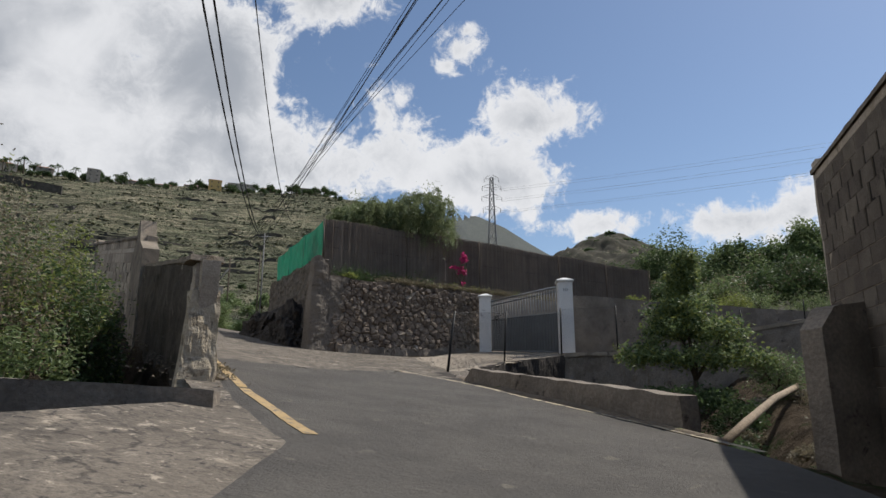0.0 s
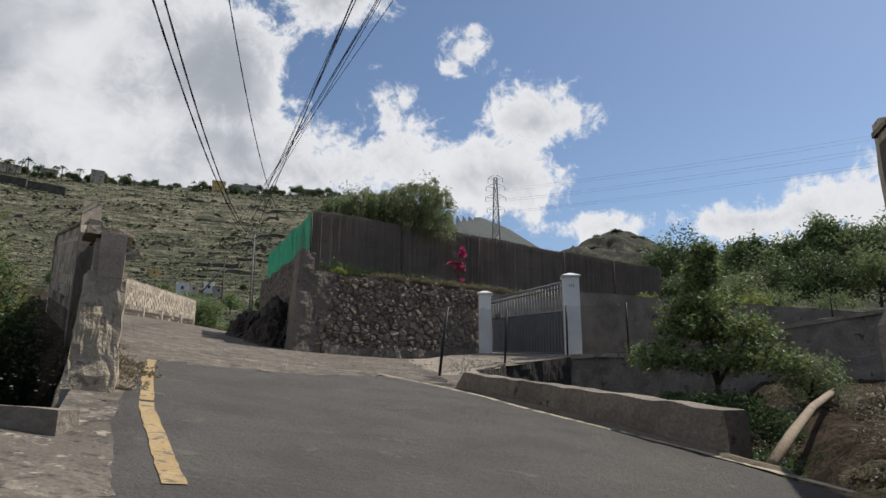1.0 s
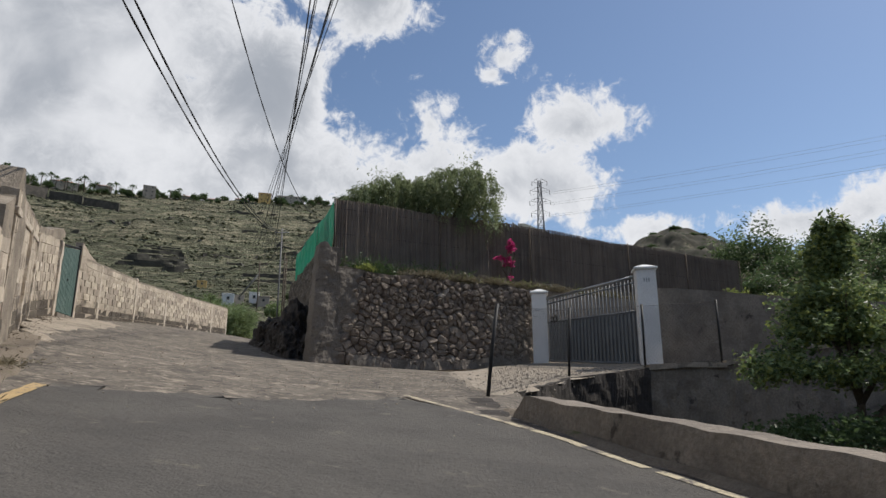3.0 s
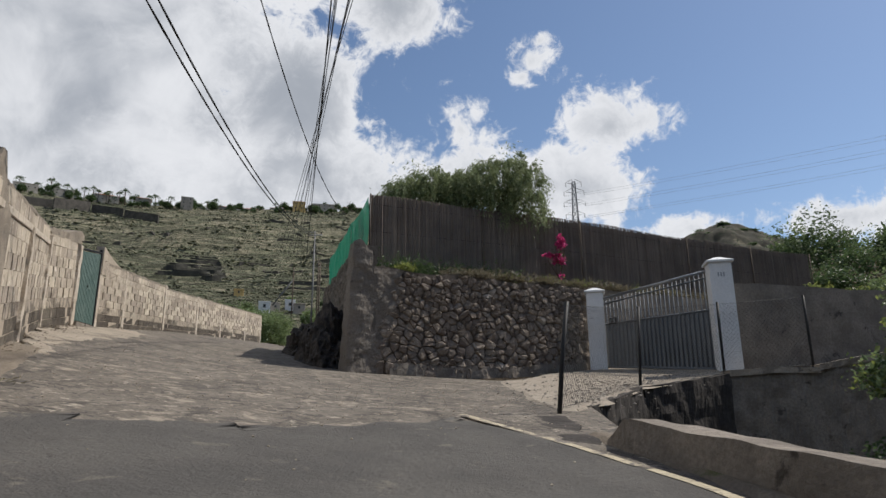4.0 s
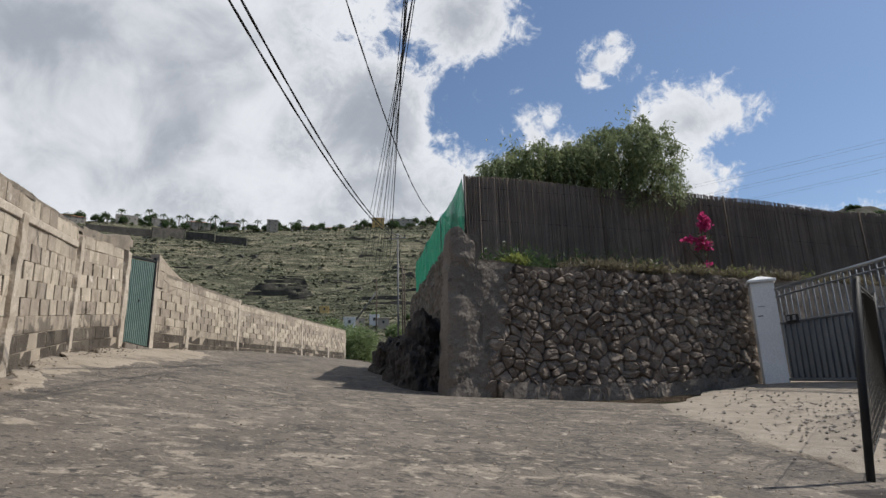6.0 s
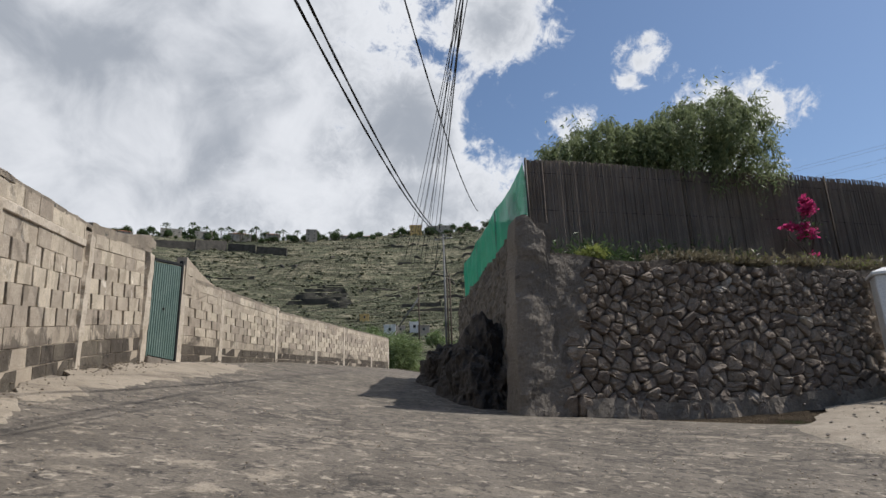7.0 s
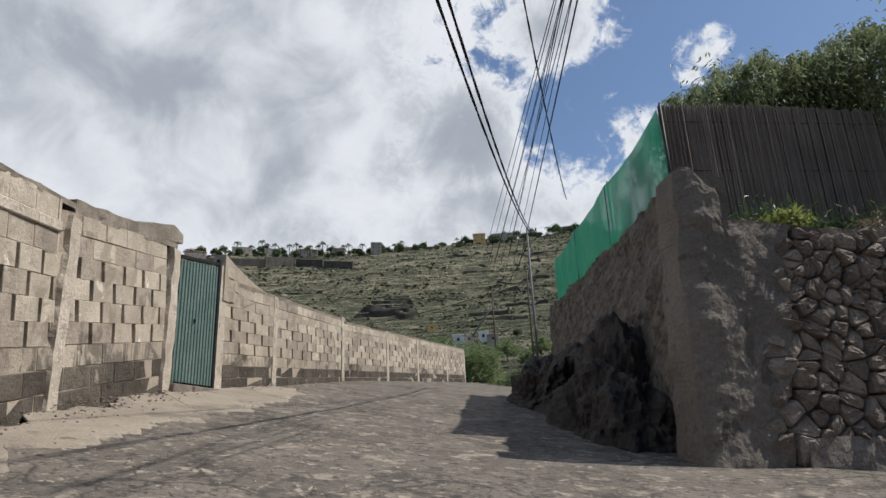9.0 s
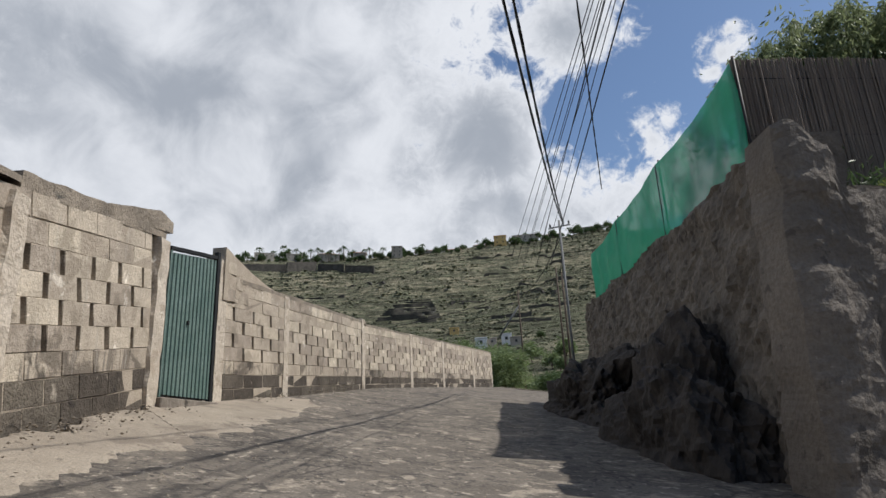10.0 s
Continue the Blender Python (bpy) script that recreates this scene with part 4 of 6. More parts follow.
def lay_stones():
    """Rubble on the front wall: each stone fills its own irregular cell, rounded towards the joints. The lower ones singly, those past three hundred joined."""
    rnd = random.Random(21)
    u = Vector((FRONT_B[0] - FRONT_A[0], FRONT_B[1] - FRONT_A[1], 0))
    L = u.length
    u.normalize()
    n = Vector((u.y, -u.x, 0))
    up = Vector((0, 0, 1))
    seeds = []
    z = 1.0
    while z < 3.56:
        t = (z - 1.0) / 2.56
        h = rnd.uniform(0.105, 0.20) * (1.15 - 0.35 * t)
        s = rnd.uniform(0, 0.2)
        while s < L + 0.2:
            w = h * rnd.choice((0.8, 1.2, 1.6, 2.2, 2.9))
            seeds.append((s + w / 2 + rnd.gauss(0, 0.03), z + h / 2 + rnd.gauss(0, 0.035) + 0.05 * math.sin(s * 1.3 + z)))
            s += w
        z += h * 0.93
    count = 0
    verts, faces = [], []
    for k, (cx, cy) in enumerate(seeds):
        if cx > L - 0.06 or cy > 3.40 or cx < 0.36 + 0.72 * max(0.0, (cy - 1.0) / 2.5):
            continue
        poly = [(cx - 0.5, cy - 0.3), (cx + 0.5, cy - 0.3), (cx + 0.5, cy + 0.3), (cx - 0.5, cy + 0.3)]
        for ox, oy in seeds:
            if (ox, oy) != (cx, cy) and abs(ox - cx) < 0.9 and abs(oy - cy) < 0.6:
                d = (ox - cx, oy - cy)
                poly = clip_cell(poly, ((ox + cx) / 2, (oy + cy) / 2), d)
        if len(poly) < 3:
            continue
        # rounded outline: cut each corner, then pull in for the joint
        ring = []
        for q, (ax, ay) in enumerate(poly):
            for ox, oy in (poly[q - 1], poly[(q + 1) % len(poly)]):
                f = rnd.uniform(0.12, 0.30)
                ring.append((ax + (ox - ax) * f, ay + (oy - ay) * f))
        proud = rnd.uniform(0.035, 0.095)
        tx, ty = rnd.gauss(0, 0.22), rnd.gauss(0, 0.22)
        me_v, me_f = [], []
        m = len(ring)
        for scale, lift in ((0.97, -0.06), (0.945, 0.40 * proud), (0.80, 0.86 * proud), (0.42, proud)):
            for ax, ay in ring:
                dx, dy = (ax - cx) * scale, (ay - cy) * scale
                j = lift + (tx * dx + ty * dy + rnd.gauss(0, 0.009)) * (1 if lift > 0 else 0)
                dx, dy = dx * (1 + rnd.gauss(0, 0.03)), dy * (1 + rnd.gauss(0, 0.03))
                me_v.append(u * dx + up * dy + n * j)
        for r in range(3):
            for q in range(m):
                w = (q + 1) % m
                me_f.append((r * m + q, r * m + w, (r + 1) * m + w, (r + 1) * m + q))
        me_f.append(tuple(3 * m + q for q in range(m)))
        at = Vector((*FRONT_A, 0)) + u * cx + up * cy + n * (0.03 + 0.05 * (1 - (cy - 1.0) / 2.5))
        pale = rnd.random() < 0.022
        if count < 300 or pale:
            me = bpy.data.meshes.new("stone")
            me.from_pydata([tuple(v) for v in me_v], [], me_f)
            me.materials.append(M_STONE_LIGHT if pale else M_STONE)
            ob = new("stone", me)
            ob.location = at
            ob.parent = stone_wall
            count += 1
        else:
            q = len(verts)
            verts.extend(v + at for v in me_v)
            faces.extend(tuple(i + q for i in f) for f in me_f)
    ob = raw_ob("stones", verts, faces, M_STONE_MIX, stone_wall)
    ob["kind"] = "stuff"


M_STONE_MIX = material("basalt_stone_joined", [(0.185, 0.150, 0.120), (0.300, 0.248, 0.202)], 4.0, 0.95, 1.0, 35, vary=0.22, island=True)
lay_stones()


def lump(name, centre, size, mat, amp=0.35, freq=1.2, seed=0, cuts=5, parent=None):
    """A rough boulder or rock mass."""
    bm = bmesh.new()
    bmesh.ops.create_icosphere(bm, subdivisions=cuts, radius=1.0)
    for v in bm.verts:
        q = v.co.normalized()
        r = 1 + amp * noise.fractal(q * freq + Vector((seed, seed * 2.3, 0)), 0.9, 2.1, 6) + 0.03 * abs(noise.noise(q * 14 + Vector((seed, 0, 0))))
        v.co = Vector((q.x * size[0] * r, q.y * size[1] * r, q.z * size[2] * r))
    bm.transform(Matrix.Translation(centre) @ Matrix.Rotation(radians(24), 4, "Z"))
    return mesh_ob(name, bm, mat, parent)


outcrop = lump("rock_outcrop", (-5.75, 23.7, 1.25), (0.95, 2.2, 1.55), M_ROCK_AND_SHADE, 0.30, 1.7, 3, 6)
tagged(outcrop, "dark jagged lava rock outcrop at the wall's foot", "rock", kind="structure")
outcrop = lump("rock_outcrop", (-8.45, 29.5, 2.0), (1.0, 3.6, 1.25), M_ROCK_AND_SHADE, 0.30, 1.8, 9, 6)
tagged(outcrop, "low dark lava rock ledge along the lane", "rock", kind="structure")
# retaining wall east of the gate
east = slab("wall_east_2", EAST_A, EAST_B, lambda f: -0.2, lambda f: 2.92 + 0.02 * math.sin(f * 30), 0.3, M_RENDER, 0.03, 140, 14, None, 1.2, 4.0)
tagged(east, "dark grey rendered retaining wall beside the gate", "wall", kind="structure")
low = slab("wall_low", LOW_A, LOW_B, lambda f: rise(LOW_A[0] + (LOW_B[0] - LOW_A[0]) * f, LOW_A[1] + (LOW_B[1] - LOW_A[1]) * f) - 0.9,
           lambda f: -0.03 - 0.55 * f - max(0, 0.06 - f) * 3.5, 0.28, M_RENDER, 0.035, 70, 8, None, 2.0, 6.0)
tagged(low, "low crumbling concrete wall along the lane's edge", "wall", kind="structure")
parapet = slab("wall_parapet", (4.55, 7.07), (7.6, 8.3), lambda f: -1.9, lambda f: 0.44 + 0.5 * min(f, 0.4) - max(0, 0.08 - f) * 3.0, 0.3, M_RENDER, 0.02, 40, 10, None, 1.6, 7.0)
tagged(parapet, "weathered concrete parapet beside the tall wall", "wall", kind="structure")


# mortar plinth at the stone wall's foot
plinth = slab("wall_plinth", (FRONT_A[0] + 0.75, FRONT_A[1] + 0.30), (FRONT_B[0] - 0.05, FRONT_B[1] - 0.22), lambda f: 0.3 + 0.2 * f, lambda f: rise(FRONT_A[0] + 5.4 * f, FRONT_A[1] + 3.5 * f) + 0.24 + 0.03 * math.sin(f * 19), 0.25, M_RENDER, 0.04, 60, 6, None, 2.2, 12.0)
tagged(plinth, "low mortar plinth along the stone wall's foot", "wall", kind="structure")
# retaining wall that carries the fence above the sunken garden
line = [(0.45, 12.25), (0.22, 14.55), (1.99, 19.05), (4.06, 20.74), (6.02, 21.1), (9.0, 21.4), (30.0, 22.4)]


def fence_foot(x, y):
    """Top of the wall under the fence: it climbs with the plot to the east."""
    return rise(x, y) + 0.03 + 0.165 * max(0.0, x - 6.0)


# the first three spans are coloured near-black in place of shade
for k, (a, b) in enumerate(zip(line, line[1:])):
    ob = slab("wall_fence", a, b, lambda f: -3.2, lambda f, a=a, b=b: fence_foot(a[0] + (b[0] - a[0]) * f, a[1] + (b[1] - a[1]) * f), 0.75, M_RENDER if k >= 3 else M_ROCK_AND_SHADE, 0.05, 60, 20, None, 3.5, 3.0 + k)
    tagged(ob, "dark retaining wall below the chain link fence", "wall", kind="structure")
    if k >= 3:
        c = slab("coping", (a[0], a[1] - 0.06), (b[0], b[1] - 0.06), lambda f, a=a, b=b: fence_foot(a[0] + (b[0] - a[0]) * f, a[1]) - 0.06, lambda f, a=a, b=b: fence_foot(a[0] + (b[0] - a[0]) * f, a[1]) + 0.07, 0.40, M_CONCRETE_PAVE, 0.03, 60, 3, ob, 3.0, 17.0 + k)
        c["label"] = "pale crumbling concrete coping"
# low dark parapet at the near end of the western wall
ob = slab("wall_end", (-6.4, 4.15), (-1.78, 4.9), lambda f: -2.6, lambda f: -0.30 - 0.25 * f, 0.30, M_RENDER, 0.02, 40, 8, None, 1.5, 15.0)
tagged(ob, "low dark concrete parapet above the sunken garden", "wall", kind="structure")


def knoll():
    """A stony peak behind the screened plot."""
    verts, faces = [], []
    nr, na = 50, 140
    for i in range(nr + 1):
        q = i / nr
        for k in range(na):
            a = 2 * math.pi * k / na
            x, y = 17.3 + 20 * q * math.cos(a), 63.4 + 14 * q * math.sin(a)
            z = 16.6 - 10.5 * q - 0.5 * math.exp(-q * 30) + min(1.0, q * 8) * (0.25 + 1.0 * q) * noise.fractal(Vector((x * 0.5, y * 0.5, 2)), 0.6, 2.1, 6)
            verts.append((x, y, z))
    for i in range(nr):
        for k in range(na):
            j = (k + 1) % na
            faces.append((i * na + k, (i + 1) * na + k, (i + 1) * na + j, i * na + j))
    faces.append(tuple(range(na)))
    return tagged(raw_ob("knoll", verts, faces, M_KNOLL, smooth=True), "dark stony pointed knoll behind the screened plot", "hill", kind="structure")


knoll()

# ---- door in the west wall ----
def sheet_door():
    """Corrugated metal door, closed, in the gap between the wall ends."""
    a, b = Vector((P3[0] - 0.02, P3[1] + 0.07, 0)), Vector((P4[0] + 0.06, P4[1] - 0.10, 0))
    base = 2.20
    d = b - a
    L = d.length
    yaw = math.atan2(d.y, d.x)
    root = empty("door_1", (a.x, a.y, base))
    root.rotation_euler = (0, 0, yaw)
    tagged(root, "closed green corrugated metal door in the block wall", "door", kind="structure")
    verts, faces = [], []
    n = 120
    for i in range(n + 1):
        x = 0.05 + (L - 0.10) * i / n
        ph = (i % 10) / 10
        y = -0.03 + (0.022 if 0.15 < ph < 0.5 else 0.0)
        for z in (0.03, 1.74 + 0.14 * i / n):
            verts += [(x, y, z), (x, y + 0.004, z)]
    for i in range(n):
        k = 4 * i
        faces += [(k, k + 4, k + 6, k + 2), (k + 1, k + 3, k + 7, k + 5), (k + 2, k + 6, k + 7, k + 3)]
    sheet = raw_ob("sheet", verts, faces, M_DOOR, root)
    for nm, m, sx, sy, sz in (("jamb", pose(0.02, -0.02, 0), 0.03, 0.04, 1.76), ("jamb", pose(L - 0.02, -0.02, 0), 0.06, 0.07, 2.0)):
        part(nm, box_bm(m, sx, sy, sz, 0.004), M_BLACK if sx > 0.05 else M_DOOR, root)
    part("lintel", box_bm(pose(L / 2, -0.02, 1.83, 0, -8, 0), L, 0.05, 0.05, 0.004), M_BLACK, root, "dark rusty steel lintel")
    part("rail", box_bm(pose(L / 2, 0.01, 0.95), L - 0.1, 0.02, 0.05, 0.003), M_DOOR, root)
    part("lock", box_bm(pose(0.42 * L, -0.045, 0.90), 0.03, 0.025, 0.05, 0.004), M_BLACK, sheet, "dark metal lock case")
    part("threshold", box_bm(pose(L / 2, -0.02, -0.25), L + 0.1, 0.2, 0.24, 0.01), M_RENDER, root, "rough concrete threshold")


sheet_door()


# ---- gate, pillars, fence ----
def pillar(x, y, z0, z1, w, yaw, label):
    root = empty("gate_pillar", (x, y, z0))
    root.rotation_euler = (0, 0, radians(yaw))
    tagged(root, label, "pillar", "white gate pillars")
    h = z1 - z0
    bm = bmesh.new()
    bmesh.ops.create_cube(bm, size=1.0, matrix=Matrix.Translation((0, 0, (h - 0.16) / 2 - 0.15)) @ Matrix.Diagonal((w, w, h - 0.16 + 0.3, 1)))
    bmesh.ops.bevel(bm, geom=bm.edges[:], offset=0.015, segments=2, affect="EDGES")
    part("shaft", bm, M_WHITE, root)
    # cap: slab and low pyramid
    bm = bmesh.new()
    add_box(bm, pose(0, 0, h - 0.16), w + 0.10, w + 0.10, 0.06, 0.008)
    q = (w + 0.06) / 2
    base = [bm.verts.new((sx * q, sy * q, h - 0.098)) for sx, sy in ((-1, -1), (1, -1), (1, 1), (-1, 1))]
    apex = [bm.verts.new((sx * 0.05, sy * 0.05, h)) for sx, sy in ((-1, -1), (1, -1), (1, 1), (-1, 1))]
    bm.faces.new(apex)
    for i in range(4):
        bm.faces.new((base[i], base[(i + 1) % 4], apex[(i + 1) % 4], apex[i]))
    part("cap", bm, M_WHITE, root, "white stepped pyramid cap")
    return root


G1, G2 = Vector((1.70, 24.2, 0)), Vector((4.32, 21.55, 0))
pil_1 = pillar(G1.x, G1.y, 1.05, 3.36, 0.46, -4, "white painted gate pillar against the stone wall")
pil_2 = pillar(G2.x, G2.y, 0.78, 3.50, 0.50, -4, "taller white painted gate pillar with a pyramid cap")
# number plate as plain bars, and a cable box
for k, dx in enumerate((-0.06, 0.0, 0.06)):
    bm = box_bm(pose(dx, -0.254, 2.22), 0.03, 0.006, 0.10)
    part("number_bar", bm, M_STEEL, pil_2, "faint grey bar")
part("letter_slot", box_bm(pose(-0.12, -0.234, 1.42), 0.10, 0.012, 0.02), M_BLACK, pil_1, "dark slot")
part("letter_slot", box_bm(pose(-0.08, -0.234, 1.62), 0.12, 0.012, 0.02), M_STEEL, pil_1, "grey slot")


def gate():
    a = G1 + (G2 - G1).normalized() * 0.26
    b = G2 - (G2 - G1).normalized() * 0.28
    d = b - a
    L = d.length
    root = empty("gate", (a.x, a.y, 0.0))
    root.rotation_euler = (0, 0, math.atan2(d.y, d.x))
    tagged(root, "grey steel sliding gate with upright bars and sheet panel", "gate")

    def foot(s):
        return 1.16 + (0.92 - 1.16) * s / L

    def head(s):
        return 3.02 + 0.22 * s / L
    for nm, f, r in (("top_rail", head, 0.035), ("mid_rail", lambda s: head(s) - 0.16, 0.02), ("lock_rail", lambda s: 2.30, 0.025), ("bottom_rail", foot, 0.035)):
        tube(nm, [(0, 0, f(0)), (L, 0, f(L))], r, M_STEEL if nm == "top_rail" else M_GATE, root, 8)
    n = 26
    for i in range(n + 1):
        s = L * i / n
        tube("bar", [(s, 0.0, foot(s)), (s, 0.0, head(s) - 0.02)], 0.016 if 0 < i < n else 0.035, M_GATE, root, 6)
    v = []
    for s in (0.05, L - 0.05):
        for z in (foot(s) + 0.02, 2.30):
            v += [(s, 0.03, z), (s, 0.034, z)]
    raw_ob("panel", v, [(0, 4, 6, 2), (1, 3, 7, 5), (0, 2, 3, 1), (4, 5, 7, 6), (2, 6, 7, 3), (0, 1, 5, 4)], M_GATE, root)
    box = part("letter_box", box_bm(pose(0.35, -0.05, 2.28), 0.26, 0.05, 0.16, 0.01), M_BLACK, root, "black letter box with two pale windows")
    for dx in (0.28, 0.41):
        part("window", box_bm(pose(dx, -0.080, 2.32), 0.06, 0.008, 0.09), M_STEEL, box)


gate()


def fence_post(x, y, z0, z1, lx=0.0, ly=0.0, r=0.03):
    root = tube("fence_post", [(x, y, z0 - 0.25), (x + lx * 0.5, y + ly * 0.5, (z0 + z1) / 2), (x + lx, y + ly, z1)], r, M_BLACK, None, 8)
    return tagged(root, "dark green-black steel fence post in concrete", "fence post", "chain link fence posts")


POSTS = [(0.16, 14.68, 1.42, 0.20, 0.04), (1.93, 19.2, 2.02, 0.10, 0.0), (4.02, 20.95, 2.35, 0.02, 0.0), (6.0, 21.3, 2.5, 0.0, 0.0)]
for x, y, z1, lx, ly in POSTS:
    fence_post(x, y, rise(x, y), z1, lx, ly)
for x in (8.2, 10.4, 12.7, 15.0, 17.4):
    fence_post(x, 21.52 + 0.045 * (x - 9), fence_foot(x, 21.4), fence_foot(x, 21.4) + 0.75, 0.02, 0.0, 0.022)


def chain_link(p, q, name="chain_link_mesh"):
    """Woven wire between two posts: crossing zigzag wires."""
    x0, y0, z1, lx, _ = p
    x1, y1, z2, lx2, _ = q
    A, B = Vector((x0, y0, rise(x0, y0) + 0.05)), Vector((x1, y1, rise(x1, y1) + 0.05))
    tA, tB = Vector((x0 + lx, y0, z1 - 0.05)), Vector((x1 + lx2, y1, z2 - 0.05))

    def at(s, t):
        return (A * (1 - s) + B * s) * (1 - t) + (tA * (1 - s) + tB * s) * t
    L, H = (B - A).length, (tA - A).length
    cell = 0.10
    verts, faces = [], []

    def seg(a, b, r):
        v, f = tube_verts([a, b], r, 3)
        k = len(verts)
        verts.extend(v)
        faces.extend([tuple(i + k for i in g) for g in f])
    k = H / L
    n = int(L / cell)
    for i in range(-int(H / cell), n + 1):
        for sgn in (1, -1):
            s0 = i * cell / L if sgn == 1 else (i * cell + H) / L
            s1 = s0 + sgn * k
            ta, tb = 0.0, 1.0
            pa, pb = s0, s1
            lo, hi = 0.0, 1.0
            # clip to the panel
            if sgn == 1:
                if pa < lo:
                    ta, pa = (lo - s0) / k, lo
                if pb > hi:
                    tb, pb = (hi - s0) / k, hi
            else:
                if pa > hi:
                    ta, pa = (s0 - hi) / k, hi
                if pb < lo:
                    tb, pb = (s0 - lo) / k, lo
            if tb - ta > 0.02 and 0 <= pa <= 1 and 0 <= pb <= 1:
                seg(at(pa, ta), at(pb, tb), 0.0019)
    seg(at(0, 1), at(1, 1), 0.004)
    seg(at(0, 0.02), at(1, 0.02), 0.004)
    ob = raw_ob(name, verts, faces, M_CABLE)
    return tagged(ob, "galvanised chain link mesh strung between posts", "fence", "chain link fence", kind="stuff")


for p, q in zip(POSTS, POSTS[1:]):
    chain_link(p, q)

# small stones and litter on the driveway and the verges
def gravel(name, label, areas, n, size, mat, seed):
    rnd = random.Random(seed)
    verts, faces = [], []
    base = [Vector(v) for v in ((1, 0, 0), (-1, 0, 0), (0, 1, 0), (0, -1, 0), (0, 0, 0.8), (0, 0, -0.5))]
    tri = [(0, 2, 4), (2, 1, 4), (1, 3, 4), (3, 0, 4), (2, 0, 5), (1, 2, 5), (3, 1, 5), (0, 3, 5)]
    for _ in range(n):
        (x0, y0), (x1, y1), w = rnd.choice(areas)
        f = rnd.random()
        x, y = x0 + (x1 - x0) * f + rnd.gauss(0, w), y0 + (y1 - y0) * f + rnd.gauss(0, w)
        s = size * rnd.uniform(0.4, 1.6)
        a = rnd.uniform(0, 6.28)
        k = len(verts)
        for v in base:
            j = rnd.uniform(0.7, 1.3)
            verts.append((x + s * j * (v.x * math.cos(a) - v.y * math.sin(a)), y + s * j * (v.x * math.sin(a) + v.y * math.cos(a)), rise(x, y) + 0.06 + s * v.z * j * 0.8))
        faces += [tuple(i + k for i in t) for t in tri]
    return tagged(raw_ob(name, verts, faces, mat), label, "gravel", kind="stuff")


gravel("gravel", "scattered pale stones on the concrete driveway", [((0.2, 15.5), (1.5, 19.5), 0.5), ((1.0, 19.0), (3.0, 21.0), 0.5), ((0.0, 17), (1.0, 23), 0.5)], 500, 0.022, M_STONE_LIGHT, 3)
gravel("gravel", "small stones and crumbled mortar along the wall's foot", [((-2.6, 6.2), (-5.4, 11.2), 0.3), ((-5.6, 11.6), (-9.5, 17.0), 0.25), ((-9.5, 17.3), (-11.0, 20.2), 0.2), ((-11.4, 21.8), (-13.8, 29.0), 0.15)], 1100, 0.014, M_DIRT, 5)
gravel("gravel", "loose chippings on the worn asphalt", [((-2.0, 11.5), (-6.0, 18.0), 1.5), ((-4.5, 12), (-9, 20), 1.3), ((-0.5, 13.5), (-2, 19), 1.0)], 1200, 0.010, M_CONCRETE_PAVE, 9)


# ---- netting and reed screen ----
def netting():
    a, b = Vector((-8.65, 32.3, 0)), Vector((-4.48, 22.75, 0))
    root = empty("netting", (0, 0, 0))
    tagged(root, "bright green shade netting stretched over the wall", "netting")
    d = b - a
    n = Vector((d.y, -d.x, 0)).normalized()
    for k in range(3):
        f0, f1 = k / 3, (k + 1) / 3
        verts, faces = [], []
        nu, nv = 26, 12
        for i in range(nu + 1):
            f = f0 + (f1 - f0) * i / nu
            lo = 5.34 + (4.36 - 5.34) * f - 0.05 * math.sin(math.pi * i / nu)
            hi = 6.62 + (5.92 - 6.62) * f - 0.09 * math.sin(math.pi * i / nu)
            for j in range(nv + 1):
                g = j / nv
                p = a + d * f
                p.z = lo * (1 - g) + hi * g
                p += n * (0.03 + 0.035 * math.sin(f * 60 + 1.5 * g) * math.sin(math.pi * g) + 0.03 * noise.noise(p * 1.7))
                verts.append(p)
        m = len(verts)
        verts += [v - n * 0.006 for v in verts]
        for i in range(nu):
            for j in range(nv):
                q = i * (nv + 1) + j
                faces.append((q, q + nv + 1, q + nv + 2, q + 1))
                faces.append((m + q + 1, m + q + nv + 2, m + q + nv + 1, m + q))
        raw_ob("cloth", verts, faces, M_NET, root, smooth=True)
    for k in (1, 2):
        f = k / 3
        p = a + d * f + n * 0.045
        tube("seam", [(p.x, p.y, 5.34 - 0.98 * f), (p.x, p.y, 6.60 - 0.70 * f)], 0.012, M_DOOR, root, 5)["label"] = "dark green sewn seam"
    for k in range(4):
        f = k / 3
        p = a + d * f - n * 0.03
        tube("stake", [(p.x, p.y, 4.9 - 0.9 * f), (p.x, p.y, 6.72 - 0.72 * f)], 0.02, M_BLACK, root)


netting()


